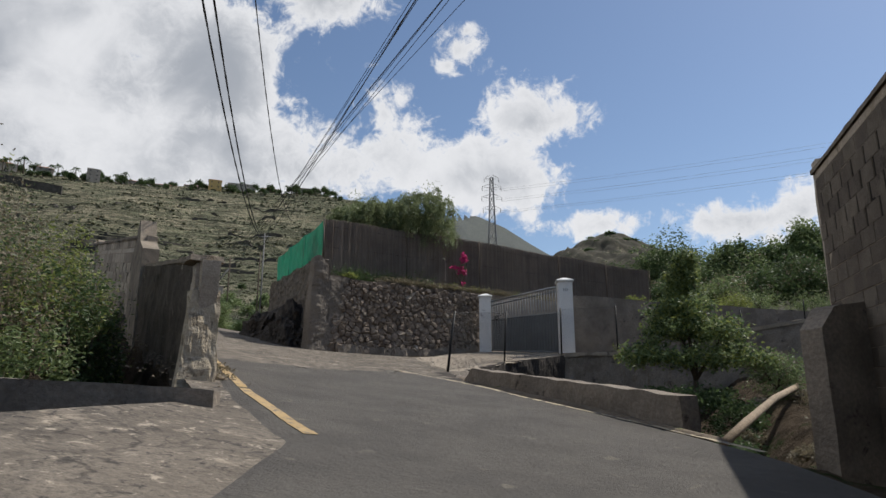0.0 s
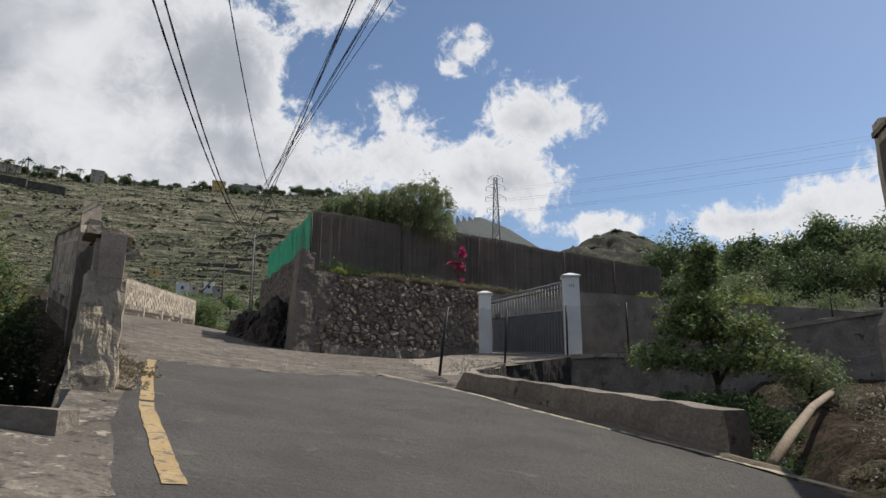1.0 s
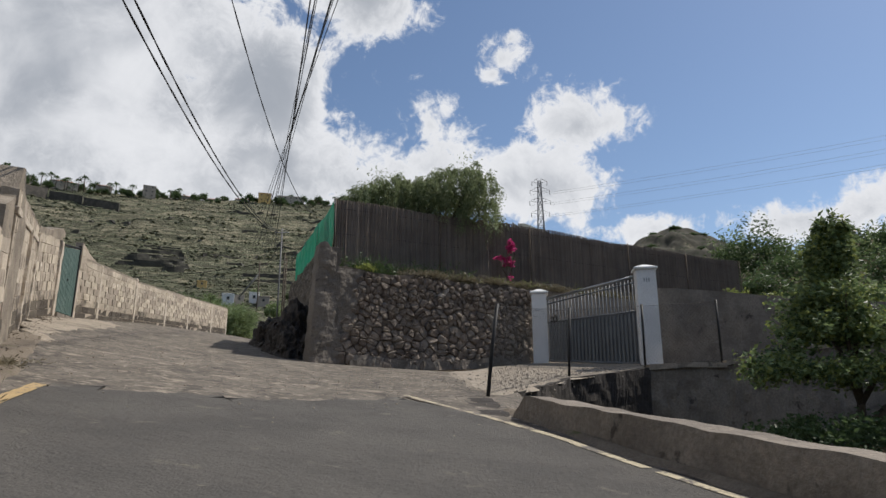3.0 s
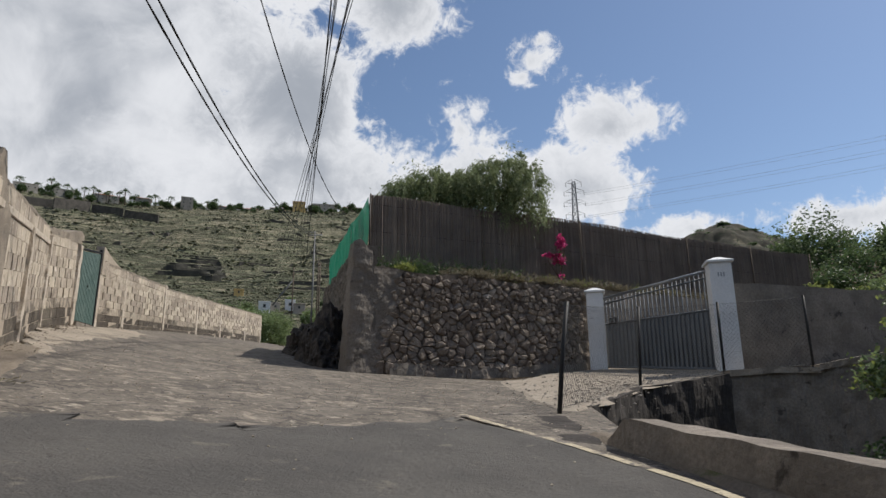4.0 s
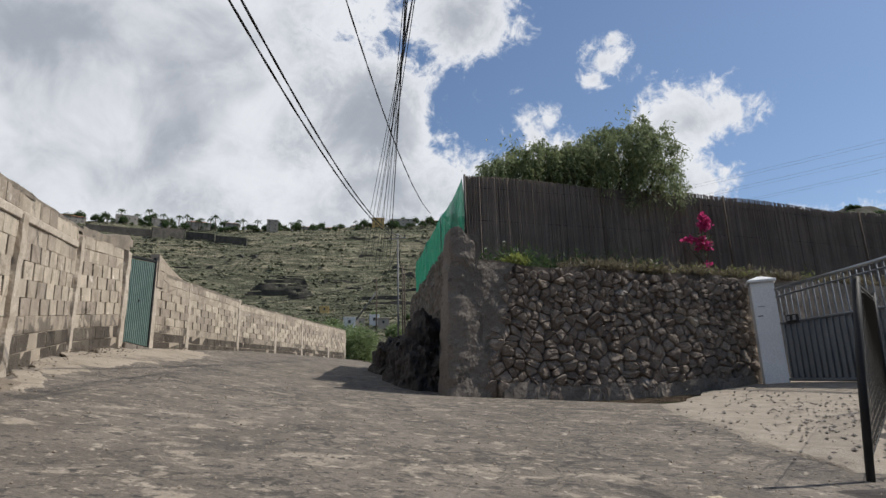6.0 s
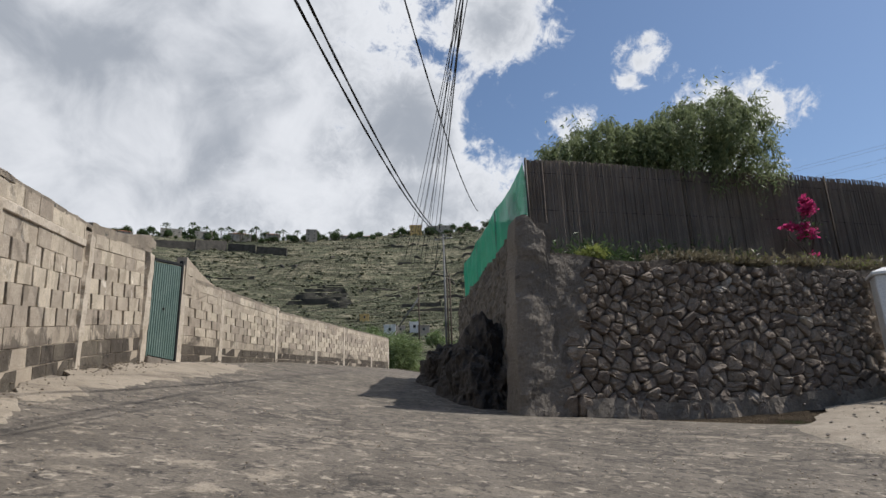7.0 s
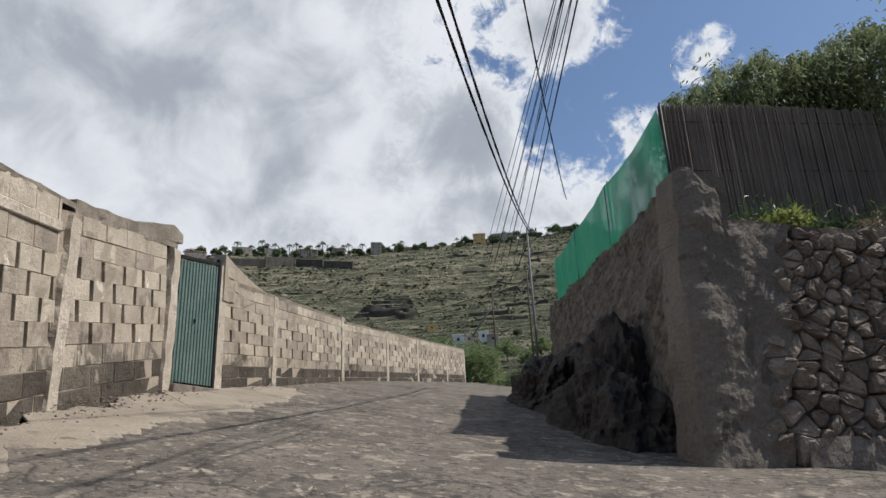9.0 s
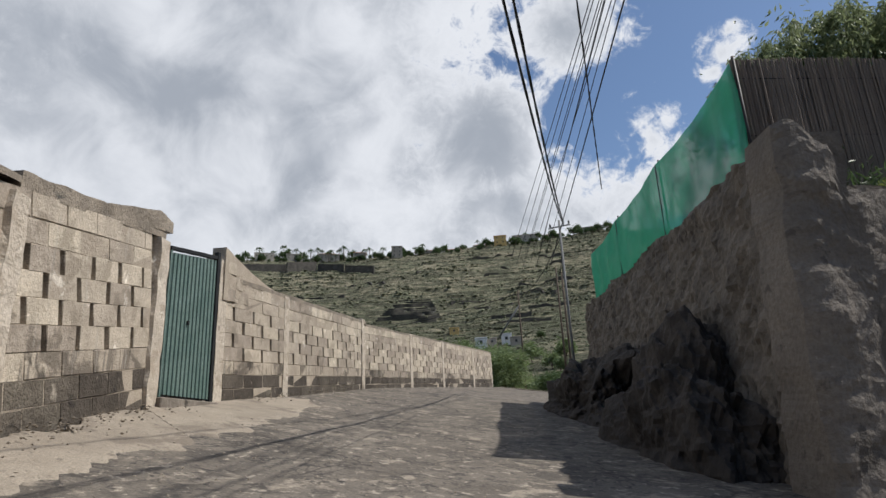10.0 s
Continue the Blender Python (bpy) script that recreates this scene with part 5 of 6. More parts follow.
def reed_screen():
    root = empty("reed_screen", (0, 0, 0))
    tagged(root, "dark weathered reed screening on stakes above the stone wall", "screen")
    line = [(-4.48, 22.85), (1.6, 26.5), (5.5, 29.0), (10.6, 31.6)]
    rnd = random.Random(4)
    for (x0, y0), (x1, y1), (t0, t1), (b0, b1) in zip(line, line[1:], ((6.02, 6.02), (6.02, 5.95), (5.95, 5.75)), ((3.35, 3.4), (3.4, 3.4), (3.4, 3.4))):
        d = Vector((x1 - x0, y1 - y0, 0))
        L = d.length
        u = d.normalized()
        n = Vector((u.y, -u.x, 0))
        verts, faces = [], []
        k = int(L / 0.024)
        for i in range(k):
            s = (i + rnd.uniform(-0.3, 0.3)) * L / k
            w = rnd.uniform(0.012, 0.017)
            top = t0 + (t1 - t0) * s / L + rnd.gauss(0, 0.010) + 0.03 * math.sin(s * 1.3)
            lean = rnd.gauss(0, 0.006)
            off = rnd.uniform(-0.012, 0.012)
            p = Vector((x0, y0, 0)) + u * s + n * off
            q = len(verts)
            for dz, ln in ((b0 + (b1 - b0) * s / L, 0), (top, lean)):
                for e, o in ((-w, 0), (0, w * 0.9), (w, 0), (0, -w * 0.9)):
                    verts.append(p + u * (e + ln) + n * o + Vector((0, 0, dz)))
            faces += [(q, q + 1, q + 5, q + 4), (q + 1, q + 2, q + 6, q + 5), (q + 2, q + 3, q + 7, q + 6), (q + 3, q, q + 4, q + 7), (q + 4, q + 5, q + 6, q + 7)]
        raw_ob("reeds", verts, faces, M_REED, root)["kind"] = "stuff"
        for zz in (0.25, 0.6, 0.9):
            tube("wire", [(x0, y0, b0 + (t0 - b0) * zz), (x1, y1, b1 + (t1 - b1) * zz)], 0.008, M_BLACK, root, 4)
        m = max(1, int(L / 2.4))
        for i in range(m + 1):
            p = Vector((x0, y0, 0)) + u * (L * i / m) + n * 0.05
            tube("stake", [(p.x, p.y, b0 - 0.1), (p.x, p.y, t0 + (t1 - t0) * i / m + 0.02)], 0.022, M_BARK, root)
        # backing cloth
        v = []
        for (px, py, zb, zt) in ((x0, y0, b0, t0), (x1, y1, b1, t1)):
            for oo in (0.03, 0.036):
                v += [(px - n.x * oo, py - n.y * oo, zb), (px - n.x * oo, py - n.y * oo, zt - 0.06)]
        raw_ob("backing", v, [(0, 4, 5, 1), (2, 3, 7, 6), (1, 5, 7, 3), (0, 2, 6, 4)], M_REED, root)


reed_screen()


# ---- plants ----
def leaf_mesh(name, pts, size, mat, parent=None, seed=0, droop=0.0, ratio=0.45, jitter=0.5):
    """Small pointed leaves at the points: (x, y, z) each."""
    rnd = np.random.RandomState(seed)
    P = np.asarray(pts, float)
    k = len(P)
    d = rnd.normal(size=(k, 3))
    d[:, 2] = d[:, 2] * 0.6 - droop
    d /= np.linalg.norm(d, axis=1)[:, None]
    s = rnd.normal(size=(k, 3))
    s -= d * (s * d).sum(1)[:, None]
    s /= np.linalg.norm(s, axis=1)[:, None]
    L = size * (1 + jitter * rnd.uniform(-1, 1, k))[:, None]
    mid = P + d * L * 0.5
    bend = np.cross(d, s) * L * 0.10
    V = np.stack([P, mid + s * L * ratio * 0.5 + bend, P + d * L, mid - s * L * ratio * 0.5 + bend], 1).reshape(-1, 3)
    F = np.arange(k * 4).reshape(k, 4)
    return raw_ob(name, V.tolist(), F.tolist(), mat, parent)


def blob_points(centre, size, n, seed, shell=0.55, clumps=26, spread=0.26):
    """Points gathered in uneven clumps round an ellipsoid."""
    rnd = np.random.RandomState(seed)
    c = rnd.normal(size=(clumps, 3))
    c /= np.linalg.norm(c, axis=1)[:, None]
    c *= rnd.uniform(shell, 1.0, clumps)[:, None]
    c[:, 2] = np.abs(c[:, 2]) * 0.9 - 0.25 * rnd.uniform(0, 1, clumps)
    which = rnd.randint(0, clumps, n)
    sp = spread * rnd.uniform(0.5, 1.4, clumps)
    q = rnd.normal(size=(n, 3))
    q *= (rnd.uniform(0, 1, n) ** 0.45 * 1.9 / np.linalg.norm(q, axis=1))[:, None]
    p = c[which] + q * sp[which][:, None]
    return p * np.asarray(size) + np.asarray(centre)


def limbs(root, base, tips, r0, mat=None, seed=0):
    """A tapered trunk that forks to the tips."""
    rnd = random.Random(seed)
    base = Vector(base)
    top = sum((Vector(t) for t in tips), Vector()) / len(tips)
    fork = base.lerp(top, 0.35)
    tube("trunk", [base - Vector((0, 0, 0.3)), base.lerp(fork, 0.5) + Vector((rnd.uniform(-0.05, 0.05), 0, 0)), fork], [r0, r0 * 0.85, r0 * 0.7], mat or M_BARK, root, 8)
    for t in tips:
        t = Vector(t)
        m = fork.lerp(t, 0.55) + Vector((rnd.uniform(-0.15, 0.15), rnd.uniform(-0.15, 0.15), 0.12))
        tube("limb", [fork, m, t], [r0 * 0.55, r0 * 0.35, r0 * 0.10], mat or M_BARK, root, 6)


def shrub(name, x, y, z, size, n, leaf, mat, label, seed, category="shrub", mats=(), droop=0.0, clumps=26, twigs=6, group="", spread=0.26):
    root = empty(name, (0, 0, 0))
    tagged(root, label, category, group)
    rnd = random.Random(seed)
    c = (x, y, z + size[2] * 0.45)
    tips = [(x + rnd.uniform(-0.6, 0.6) * size[0], y + rnd.uniform(-0.6, 0.6) * size[1], z + size[2] * rnd.uniform(0.6, 1.15)) for _ in range(twigs)]
    limbs(root, (x, y, z), tips, 0.03 + 0.02 * size[2], seed=seed)
    leaf_mesh("crown", blob_points(c, size, n, seed, clumps=clumps, spread=spread), leaf, mat, root, seed, droop)
    for k, (mt, share, lf) in enumerate(mats):
        leaf_mesh("blossom" if mt in (M_PETAL,) else "young_leaves", blob_points(c, size, int(n * share), seed + 50, clumps=clumps, spread=spread), lf, mt, root, seed + 7 + k, droop)
    return root


# pepper tree behind the screen, with hanging strands
def pepper_tree():
    root = empty("pepper_tree", (0, 0, 0))
    tagged(root, "weeping pepper tree with fine hanging foliage behind screening", "tree")
    rnd = np.random.RandomState(12)
    lobes = [(-4.15, 24.75, 6.2, 0.5, 0.5), (-3.75, 24.85, 6.4, 0.7, 0.75), (-3.2, 24.9, 6.5, 0.9, 0.95), (-2.5, 25.1, 6.5, 0.9, 1.0), (-1.9, 25.3, 6.6, 0.8, 0.95), (-1.1, 25.5, 6.7, 0.9, 1.25), (-0.5, 25.5, 6.8, 0.85, 1.30), (0.0, 25.5, 6.4, 0.6, 1.1), (-0.1, 25.3, 5.9, 0.55, 0.9), (-2.2, 26.4, 6.7, 1.3, 0.9)]
    pts = []
    for k, (x, y, z, r, h) in enumerate(lobes):
        for _ in range(int(30 * r * r) + 8):
            a, q = rnd.uniform(0, 2 * math.pi), math.sqrt(rnd.uniform(0, 1))
            cx, cy = x + r * q * math.cos(a), y + r * q * math.sin(a)
            top = z + h * math.sqrt(max(0, 1 - q * q)) * rnd.uniform(0.7, 1.04)
            length = rnd.uniform(0.5, 1.4)
            lean = rnd.normal(0, 0.16, 2) + 0.22 * np.array([math.cos(a), math.sin(a)]) * q
            for _ in range(rnd.randint(9, 17)):
                ox, oy, oz = rnd.normal(0, 0.10), rnd.normal(0, 0.10), rnd.normal(0, 0.07)
                m = int(length * rnd.uniform(0.6, 1.1) / 0.05)
                for i in range(m):
                    t = i / max(m, 1)
                    spread = math.sqrt(t)
                    pts.append((cx + (ox + lean[0]) * spread * 1.3 + rnd.normal(0, 0.022), cy + (oy + lean[1]) * spread * 1.3 + rnd.normal(0, 0.022), top + oz + 0.12 * math.sin(t * 2.2) - length * t * t * 0.95))
    tips = [(x, y, z + 0.4 * h) for x, y, z, r, h in lobes]
    limbs(root, (-1.5, 26.2, 3.4), tips, 0.22, seed=3)
    leaf_mesh("crown", pts, 0.105, M_PEPPER, root, 3, droop=1.3, ratio=0.26)
    # sprigs that stand out of the crown
    sprig = []
    for bx, by, bz in ((-3.5, 24.9, 7.6), (-4.25, 24.6, 6.7), (-3.3, 24.9, 7.4), (-0.5, 25.5, 8.2)):
        for _ in range(90):
            f = rnd.uniform(0, 1)
            sprig.append((bx + rnd.normal(0, 0.22) * (0.3 + f), by + rnd.normal(0, 0.2), bz - 0.5 + 0.65 * f + rnd.normal(0, 0.06)))
    leaf_mesh("crown", sprig, 0.12, M_PEPPER, root, 5, droop=0.4, ratio=0.3)


pepper_tree()

# strip of weeds and dry grass on top of the stone wall
def wall_top_weeds():
    rnd = np.random.RandomState(31)
    d = np.array([FRONT_C[0] - FRONT_A[0], FRONT_C[1] - FRONT_A[1]])
    L = float(np.hypot(*d))
    u = d / L
    back = np.array([-u[1], u[0]])
    for mat, n, lo, hi, size, zz, label, spread, nm in (
            (M_LEAF_DRY, 11000, 0.18, 0.92, 0.10, 3.46, "dry straw-coloured grass along the wall's edge", 0.09, "grass"),
            (M_LEAF_LIME, 700, 0.28, 0.75, 0.08, 3.50, "tufts of fresh yellow-green succulents on the wall", 0.10, "succulents"),
            (M_LEAF_DARK, 6500, 0.05, 0.36, 0.11, 3.50, "green weeds below the reed screening", 0.22, "weeds")):
        pts = []
        clumps = [(rnd.uniform(lo, hi), rnd.uniform(0.05, 0.35) if mat is not M_LEAF_DARK else rnd.uniform(0.7, 1.25)) for _ in range(34)]
        for _ in range(n):
            f, b = clumps[rnd.randint(len(clumps))]
            f = f + rnd.normal(0, 0.012)
            if f * L < 0.75:
                continue
            b = b + rnd.normal(0, 0.10)
            x, y = FRONT_A[0] + u[0] * f * L + back[0] * b, FRONT_A[1] + u[1] * f * L + back[1] * b
            pts.append((x, y, zz + abs(rnd.normal(0, spread))))
        ob = leaf_mesh(nm, pts, size, mat, None, 3, droop=-0.7, ratio=0.22)
        tagged(ob, label, "plants", kind="stuff")
    # lime tuft beside the corner
    pts = blob_points((FRONT_A[0] + 0.98, FRONT_A[1] + 0.75, 3.56), (0.26, 0.24, 0.15), 420, 4)
    tagged(leaf_mesh("succulents", pts, 0.08, M_LEAF_LIME, None, 2, droop=-0.5, ratio=0.4), "yellow-green succulent clump beside the corner pier", "plants", kind="stuff")


wall_top_weeds()


def verge_grass():
    rnd = np.random.RandomState(57)
    pts = []
    for _ in range(60):
        f = rnd.uniform(0, 1) ** 0.8
        x, y = -2.45 - 2.4 * f + rnd.normal(0, 0.16), 7.0 + 3.9 * f + rnd.normal(0, 0.16)
        for _ in range(60):
            px, py = x + rnd.normal(0, 0.09), y + rnd.normal(0, 0.09)
            pts.append((px, py, rise(px, py) + 0.045 + abs(rnd.normal(0, 0.012))))
    tagged(leaf_mesh("grass", pts, 0.055, M_LEAF_DRY, None, 9, droop=-0.5, ratio=0.2), "dry yellowed grass on the dirt verge", "plants", kind="stuff")


verge_grass()

# bougainvillea
def bougainvillea():
    root = empty("bougainvillea", (0, 0, 0))
    tagged(root, "small bougainvillea with vivid magenta blossom on a stake", "shrub")
    x, y = 0.85, 25.35
    limbs(root, (x, y, 3.45), [(x + 0.1, y, 5.3), (x - 0.35, y, 4.7), (x + 0.12, y, 4.8), (x - 0.1, y, 4.2)], 0.03, seed=2)
    pts = np.concatenate([blob_points((x + 0.08, y - 0.05, 4.95), (0.15, 0.13, 0.36), 420, 2, clumps=20, spread=0.2), blob_points((x - 0.28, y - 0.05, 4.62), (0.24, 0.10, 0.09), 150, 3, clumps=10, spread=0.2),
                          blob_points((x - 0.02, y - 0.05, 4.45), (0.18, 0.13, 0.26), 300, 5, clumps=16, spread=0.2), blob_points((x + 0.02, y - 0.05, 3.95), (0.09, 0.10, 0.16), 26, 6, clumps=8, spread=0.2)])
    leaf_mesh("blossom", pts, 0.07, M_PETAL, root, 6, ratio=0.75)
    leaf_mesh("leaves", blob_points((x, y, 4.4), (0.25, 0.2, 0.6), 140, 8), 0.07, M_LEAF_DARK, root, 8)


bougainvillea()

# shrub east of the gate, with white blossom, and trees on the bank
def citrus_tree():
    root = empty("orange_tree", (0, 0, 0))
    tagged(root, "leafy citrus tree with a narrow top and broad skirt", "tree")
    limbs(root, (6.8, 17.0, -1.3), [(7.2, 17.3, 3.0), (6.2, 16.8, 1.4), (7.9, 17.0, 1.6), (6.6, 16.4, 1.8), (7.3, 17.6, 2.2)], 0.10, seed=5)
    for k, (c, size, n) in enumerate((((6.95, 17.2, 3.0), (0.36, 0.34, 0.62), 1300), ((6.8, 17.2, 2.45), (0.50, 0.45, 0.75), 1900), ((6.6, 17.1, 1.75), (0.95, 0.8, 0.75), 2900), ((6.2, 17.0, 1.2), (0.95, 0.8, 0.7), 2500), ((7.4, 17.0, 1.1), (1.0, 0.8, 0.75), 2600),
                                      ((5.75, 16.7, 0.45), (1.15, 0.9, 0.65), 2600), ((7.7, 16.7, 0.35), (1.3, 0.9, 0.7), 2900), ((6.4, 16.5, -0.75), (1.9, 1.2, 0.6), 3600))):
        # dark and lime leaves mixed into each lobe; the lowest only dark
        for mt, share, nm in ((M_LEAF, 0.62, "crown"), (M_LEAF_DARK, 0.25, "crown"), (M_LEAF_LIME, 0.30, "young_leaves")):
            if k == 7 and mt is not M_LEAF_DARK:
                continue
            leaf_mesh(nm, blob_points(c, size, int(n * (share if k < 7 else 1)), 41 + k, shell=0.35, clumps=46, spread=0.17), 0.10, mt, root, 41 + k + int(share * 100), 0.2, 0.5)


citrus_tree()
shrub("shrub", 8.9, 16.7, -0.7, (0.8, 0.7, 0.95), 3600, 0.08, M_LEAF, "pale green shrub beside the citrus tree", 42, mats=[(M_LEAF_DRY, 0.3, 0.07)], clumps=30)
# added shrubs: their dark leaves deepen the hollow's shade
for k, (x, y, sx, sz) in enumerate(((4.0, 17.2, 0.8, 0.7), (5.2, 15.2, 0.8, 0.6), (6.4, 14.4, 0.9, 0.6), (3.4, 14.6, 0.7, 0.5), (7.4, 15.6, 0.8, 0.8))):
    shrub("shrub", x, y, ground_z(x, y), (sx, sx, sz), 2600, 0.09, M_LEAF_DARK, "low dark shrub added to darken the sunken garden", 43 + 300 * k, clumps=26, group="shrubs in the sunken garden")
for k, (x, y, top, w, h, lab) in enumerate(((18.3, 38.3, 9.1, 1.9, 2.3, "dense green tree on the bank"), (21.9, 36.4, 9.9, 1.9, 2.9, "tall dense green tree on the bank"), (20.2, 37.4, 9.0, 1.7, 2.3, "dark round-topped tree on the bank"), (24.2, 35.6, 9.4, 2.1, 2.7, "spreading green tree on the bank"), (28.0, 37.5, 11.2, 2.9, 3.6, "large dark tree on the bank"))):
    shrub("tree", x, y, top - 1.42 * h, (w, w * 0.9, h), 9000, 0.20, M_LEAF if k % 2 else M_LEAF_DARK, lab, 44 + k, "tree", [(M_LEAF_DARK if k % 2 else M_LEAF, 0.4, 0.2)], clumps=64, spread=0.17, group="trees on the bank")
for k, (x, y, z, w, h) in enumerate(((14.2, 31.5, 3.6, 1.5, 1.3), (16.6, 32.5, 4.0, 1.7, 1.6), (19.2, 33.0, 4.2, 1.8, 2.0), (21.8, 32.6, 4.3, 1.8, 2.1), (24.4, 32.8, 4.3, 2.0, 2.0), (12.4, 33.5, 4.0, 1.5, 1.2), (18.0, 36.5, 4.7, 1.9, 2.2), (15.0, 37.5, 5.2, 2.0, 1.5), (22.5, 36.0, 4.9, 2.0, 2.4))):
    shrub("shrub", x, y, z, (w, w * 0.9, h), 4200, 0.16, M_LEAF_DARK if k % 3 else M_LEAF, "dense green bush on the bank above the wall", 260 + k, clumps=44, spread=0.22, group="bushes on the bank", mats=[(M_LEAF_DRY, 0.15, 0.14)])
shrub("shrub", 15.9, 43.2, 5.6, (2.4, 2.2, 3.5), 9000, 0.2, M_LEAF_DARK, "rounded green shrub beside the knoll", 48, mats=[(M_LEAF, 0.4, 0.2)], clumps=50, spread=0.2)
shrub("shrub", 19.5, 46.0, 5.6, (2.4, 2.2, 3.3), 8000, 0.2, M_LEAF, "green shrub on the slope", 49, mats=[(M_LEAF_DRY, 0.3, 0.2)], clumps=40, spread=0.2)
shrub("shrub", 12.6, 47.0, 5.4, (2.2, 2.0, 2.6), 6000, 0.2, M_LEAF_DARK, "low dark scrub on the slope", 50, clumps=40)
for k, (x, y, s) in enumerate(((9.2, 25.6, 0.5), (11.0, 26.6, 0.6), (12.6, 27.0, 0.7), (14.5, 28.4, 0.9), (7.6, 24.4, 0.35), (16.8, 28.0, 0.8))):
    shrub("shrub", x, y, 2.75 + 0.1 * max(0, y - 26), (s * 1.3, s, s), 1500, 0.09, M_LEAF if k % 2 else M_LEAF_LIME, "scrubby weed clump on top of the retaining wall", 60 + k, clumps=16, twigs=3, group="weeds on the bank")

rnd = random.Random(8)
for k in range(30):
    a, q = rnd.uniform(0, 6.28), rnd.uniform(1, 15)
    x, y, w = 17.3 + q * math.cos(a), 63.4 - abs(q * math.sin(a)) * 0.7, rnd.uniform(0.14, 0.34)
    shrub("shrub", x, y, 16.4 - 10.5 * math.hypot((x - 17.3) / 20, (y - 63.4) / 14), (w * 1.5, w, w * 0.7), 500, 0.13, M_LEAF_DARK, "dark low scrub on the stony knoll", 160 + k, clumps=20, twigs=3, group="scrub on the knoll")

# garden west of the near wall
for k, (x, y, sx, sz, mat, lab) in enumerate(((-4.95, 8.2, 0.6, 0.95, M_LEAF_DARK, "leafy green shrub in the sunken garden"), (-5.75, 9.2, 0.8, 1.25, M_LEAF_LIME, "yellow-green shrub with sunlit leaves"),
                                               (-5.5, 7.4, 0.8, 1.15, M_LEAF_DRY, "dry brown shrub with small white blossom"), (-6.8, 8.6, 1.1, 1.6, M_LEAF_DRY, "tall dry tangled shrub"),
                                               (-4.5, 6.6, 0.55, 0.55, M_LEAF, "low green shrub with red young leaves"), (-8.2, 10.2, 1.3, 1.7, M_LEAF_DRY, "dense half-dry garden shrub in shade"), (-5.1, 9.1, 0.4, 0.6, M_LEAF_DARK, "dark shrub against the shaded block wall"),
                                               (-5.4, 5.9, 0.8, 0.8, M_LEAF_DRY, "low dry shrub at the garden's edge"), (-6.6, 6.6, 0.9, 1.2, M_LEAF_DRY, "mixed shrub with pale dry leaves"))):
    shrub("shrub", x, y, ground_z(x, y), (sx * 1.05, sx * 0.95, sz + 1.0), 5800, 0.065, mat, lab, 80 + k, mats=[(M_LEAF_DARK, 0.30, 0.06), (M_LEAF_LIME, 0.12 if mat is not M_LEAF_LIME else 0.5, 0.06), (M_LEAF_DRY, 0.25, 0.05)], clumps=42, twigs=7, spread=0.2)

# cane and scrub at the far end of the long wall
for k, (x, y, sx, sz, mat) in enumerate(((-17.4, 47.0, 1.0, 1.9, M_LEAF), (-18.7, 48.5, 1.3, 2.1, M_LEAF), (-20.4, 50.0, 1.6, 2.6, M_LEAF), (-22.2, 52.0, 2.2, 3.1, M_LEAF), (-24.8, 54.0, 2.2, 3.5, M_LEAF), (-20.0, 60.0, 2.0, 1.6, M_LEAF), (-17.5, 60.0, 2.0, 1.2, M_LEAF_DARK),
                                         (-16.0, 52, 1.2, 1.2, M_LEAF_DARK), (-27.5, 57.0, 2.6, 4.6, M_LEAF_DARK))):
    root = empty("cane_clump", (0, 0, 0))
    tagged(root, "tall green cane thicket beyond the wall's end", "plants", "cane thickets")
    rnd = np.random.RandomState(90 + k)
    pts = []
    for _ in range(170):
        bx, by = x + rnd.normal(0, sx * 0.5), y + rnd.normal(0, sx * 0.45)
        h = sz * rnd.uniform(0.6, 1.15)
        lx, ly = rnd.normal(0, 0.16, 2)
        for i in range(26):
            t = i / 26
            pts.append((bx + lx * t * t * h, by + ly * t * t * h, rise(x, y) + 0.1 + h * t))
    leaf_mesh("leaves", pts, 0.34, mat, root, k, droop=0.15, ratio=0.14)

# log and rubble on the eastern plot
log = tube("log", [(4.15, 9.1, -1.22), (5.4, 11.0, -0.98), (7.2, 13.6, -0.62), (9.3, 16.4, -0.28)], [0.07, 0.075, 0.075, 0.07], M_WOOD, None, 10)
tagged(log, "pale weathered timber pole lying across the rubble", "log")
for k, (x, y, s) in enumerate(((9.3, 16.6, 0.36), (10.0, 16.2, 0.35), (8.4, 16.8, 0.3))):
    b = lump("boulder", (x, y, ground_z(x, y) + s * 0.35), (s, s * 0.8, s * 0.6), M_RENDER, 0.3, 1.3, 20 + k, 3)
    tagged(b, "tumbled concrete rubble lump on bare earth", "boulder", "rubble on the plot")
for k, (x, y, s) in enumerate(((7.9, 11.8, 0.7), (9.0, 13.2, 0.8), (7.2, 15.0, 0.6), (9.6, 15.0, 0.9), (6.4, 10.6, 0.4))):
    shrub("shrub", x, y, ground_z(x, y), (s, s, s * 0.6), 1500, 0.07, M_LEAF_DRY, "dry brown brushwood on bare earth", 120 + k, clumps=18, twigs=8, group="brushwood")


# ---- poles and cables ----
def light_pole():
    x, y = -9.75, 33.2
    root = empty("utility_pole", (0, 0, 0))
    tagged(root, "slim grey steel pole carrying the overhead cables", "pole")
    tube("mast", [(x, y, rise(x, y) - 0.3), (x, y, 8.15)], [0.042, 0.034], M_POLE, root, 10)
    arm = tube("arm", [(x - 0.35, y, 7.95), (x + 0.35, y, 7.95)], 0.025, M_STEEL, root)
    for dx in (-0.3, 0.0, 0.3):
        part("insulator", box_bm(pose(x + dx, y, 7.98), 0.05, 0.05, 0.10, 0.01), M_BLACK, arm)


light_pole()


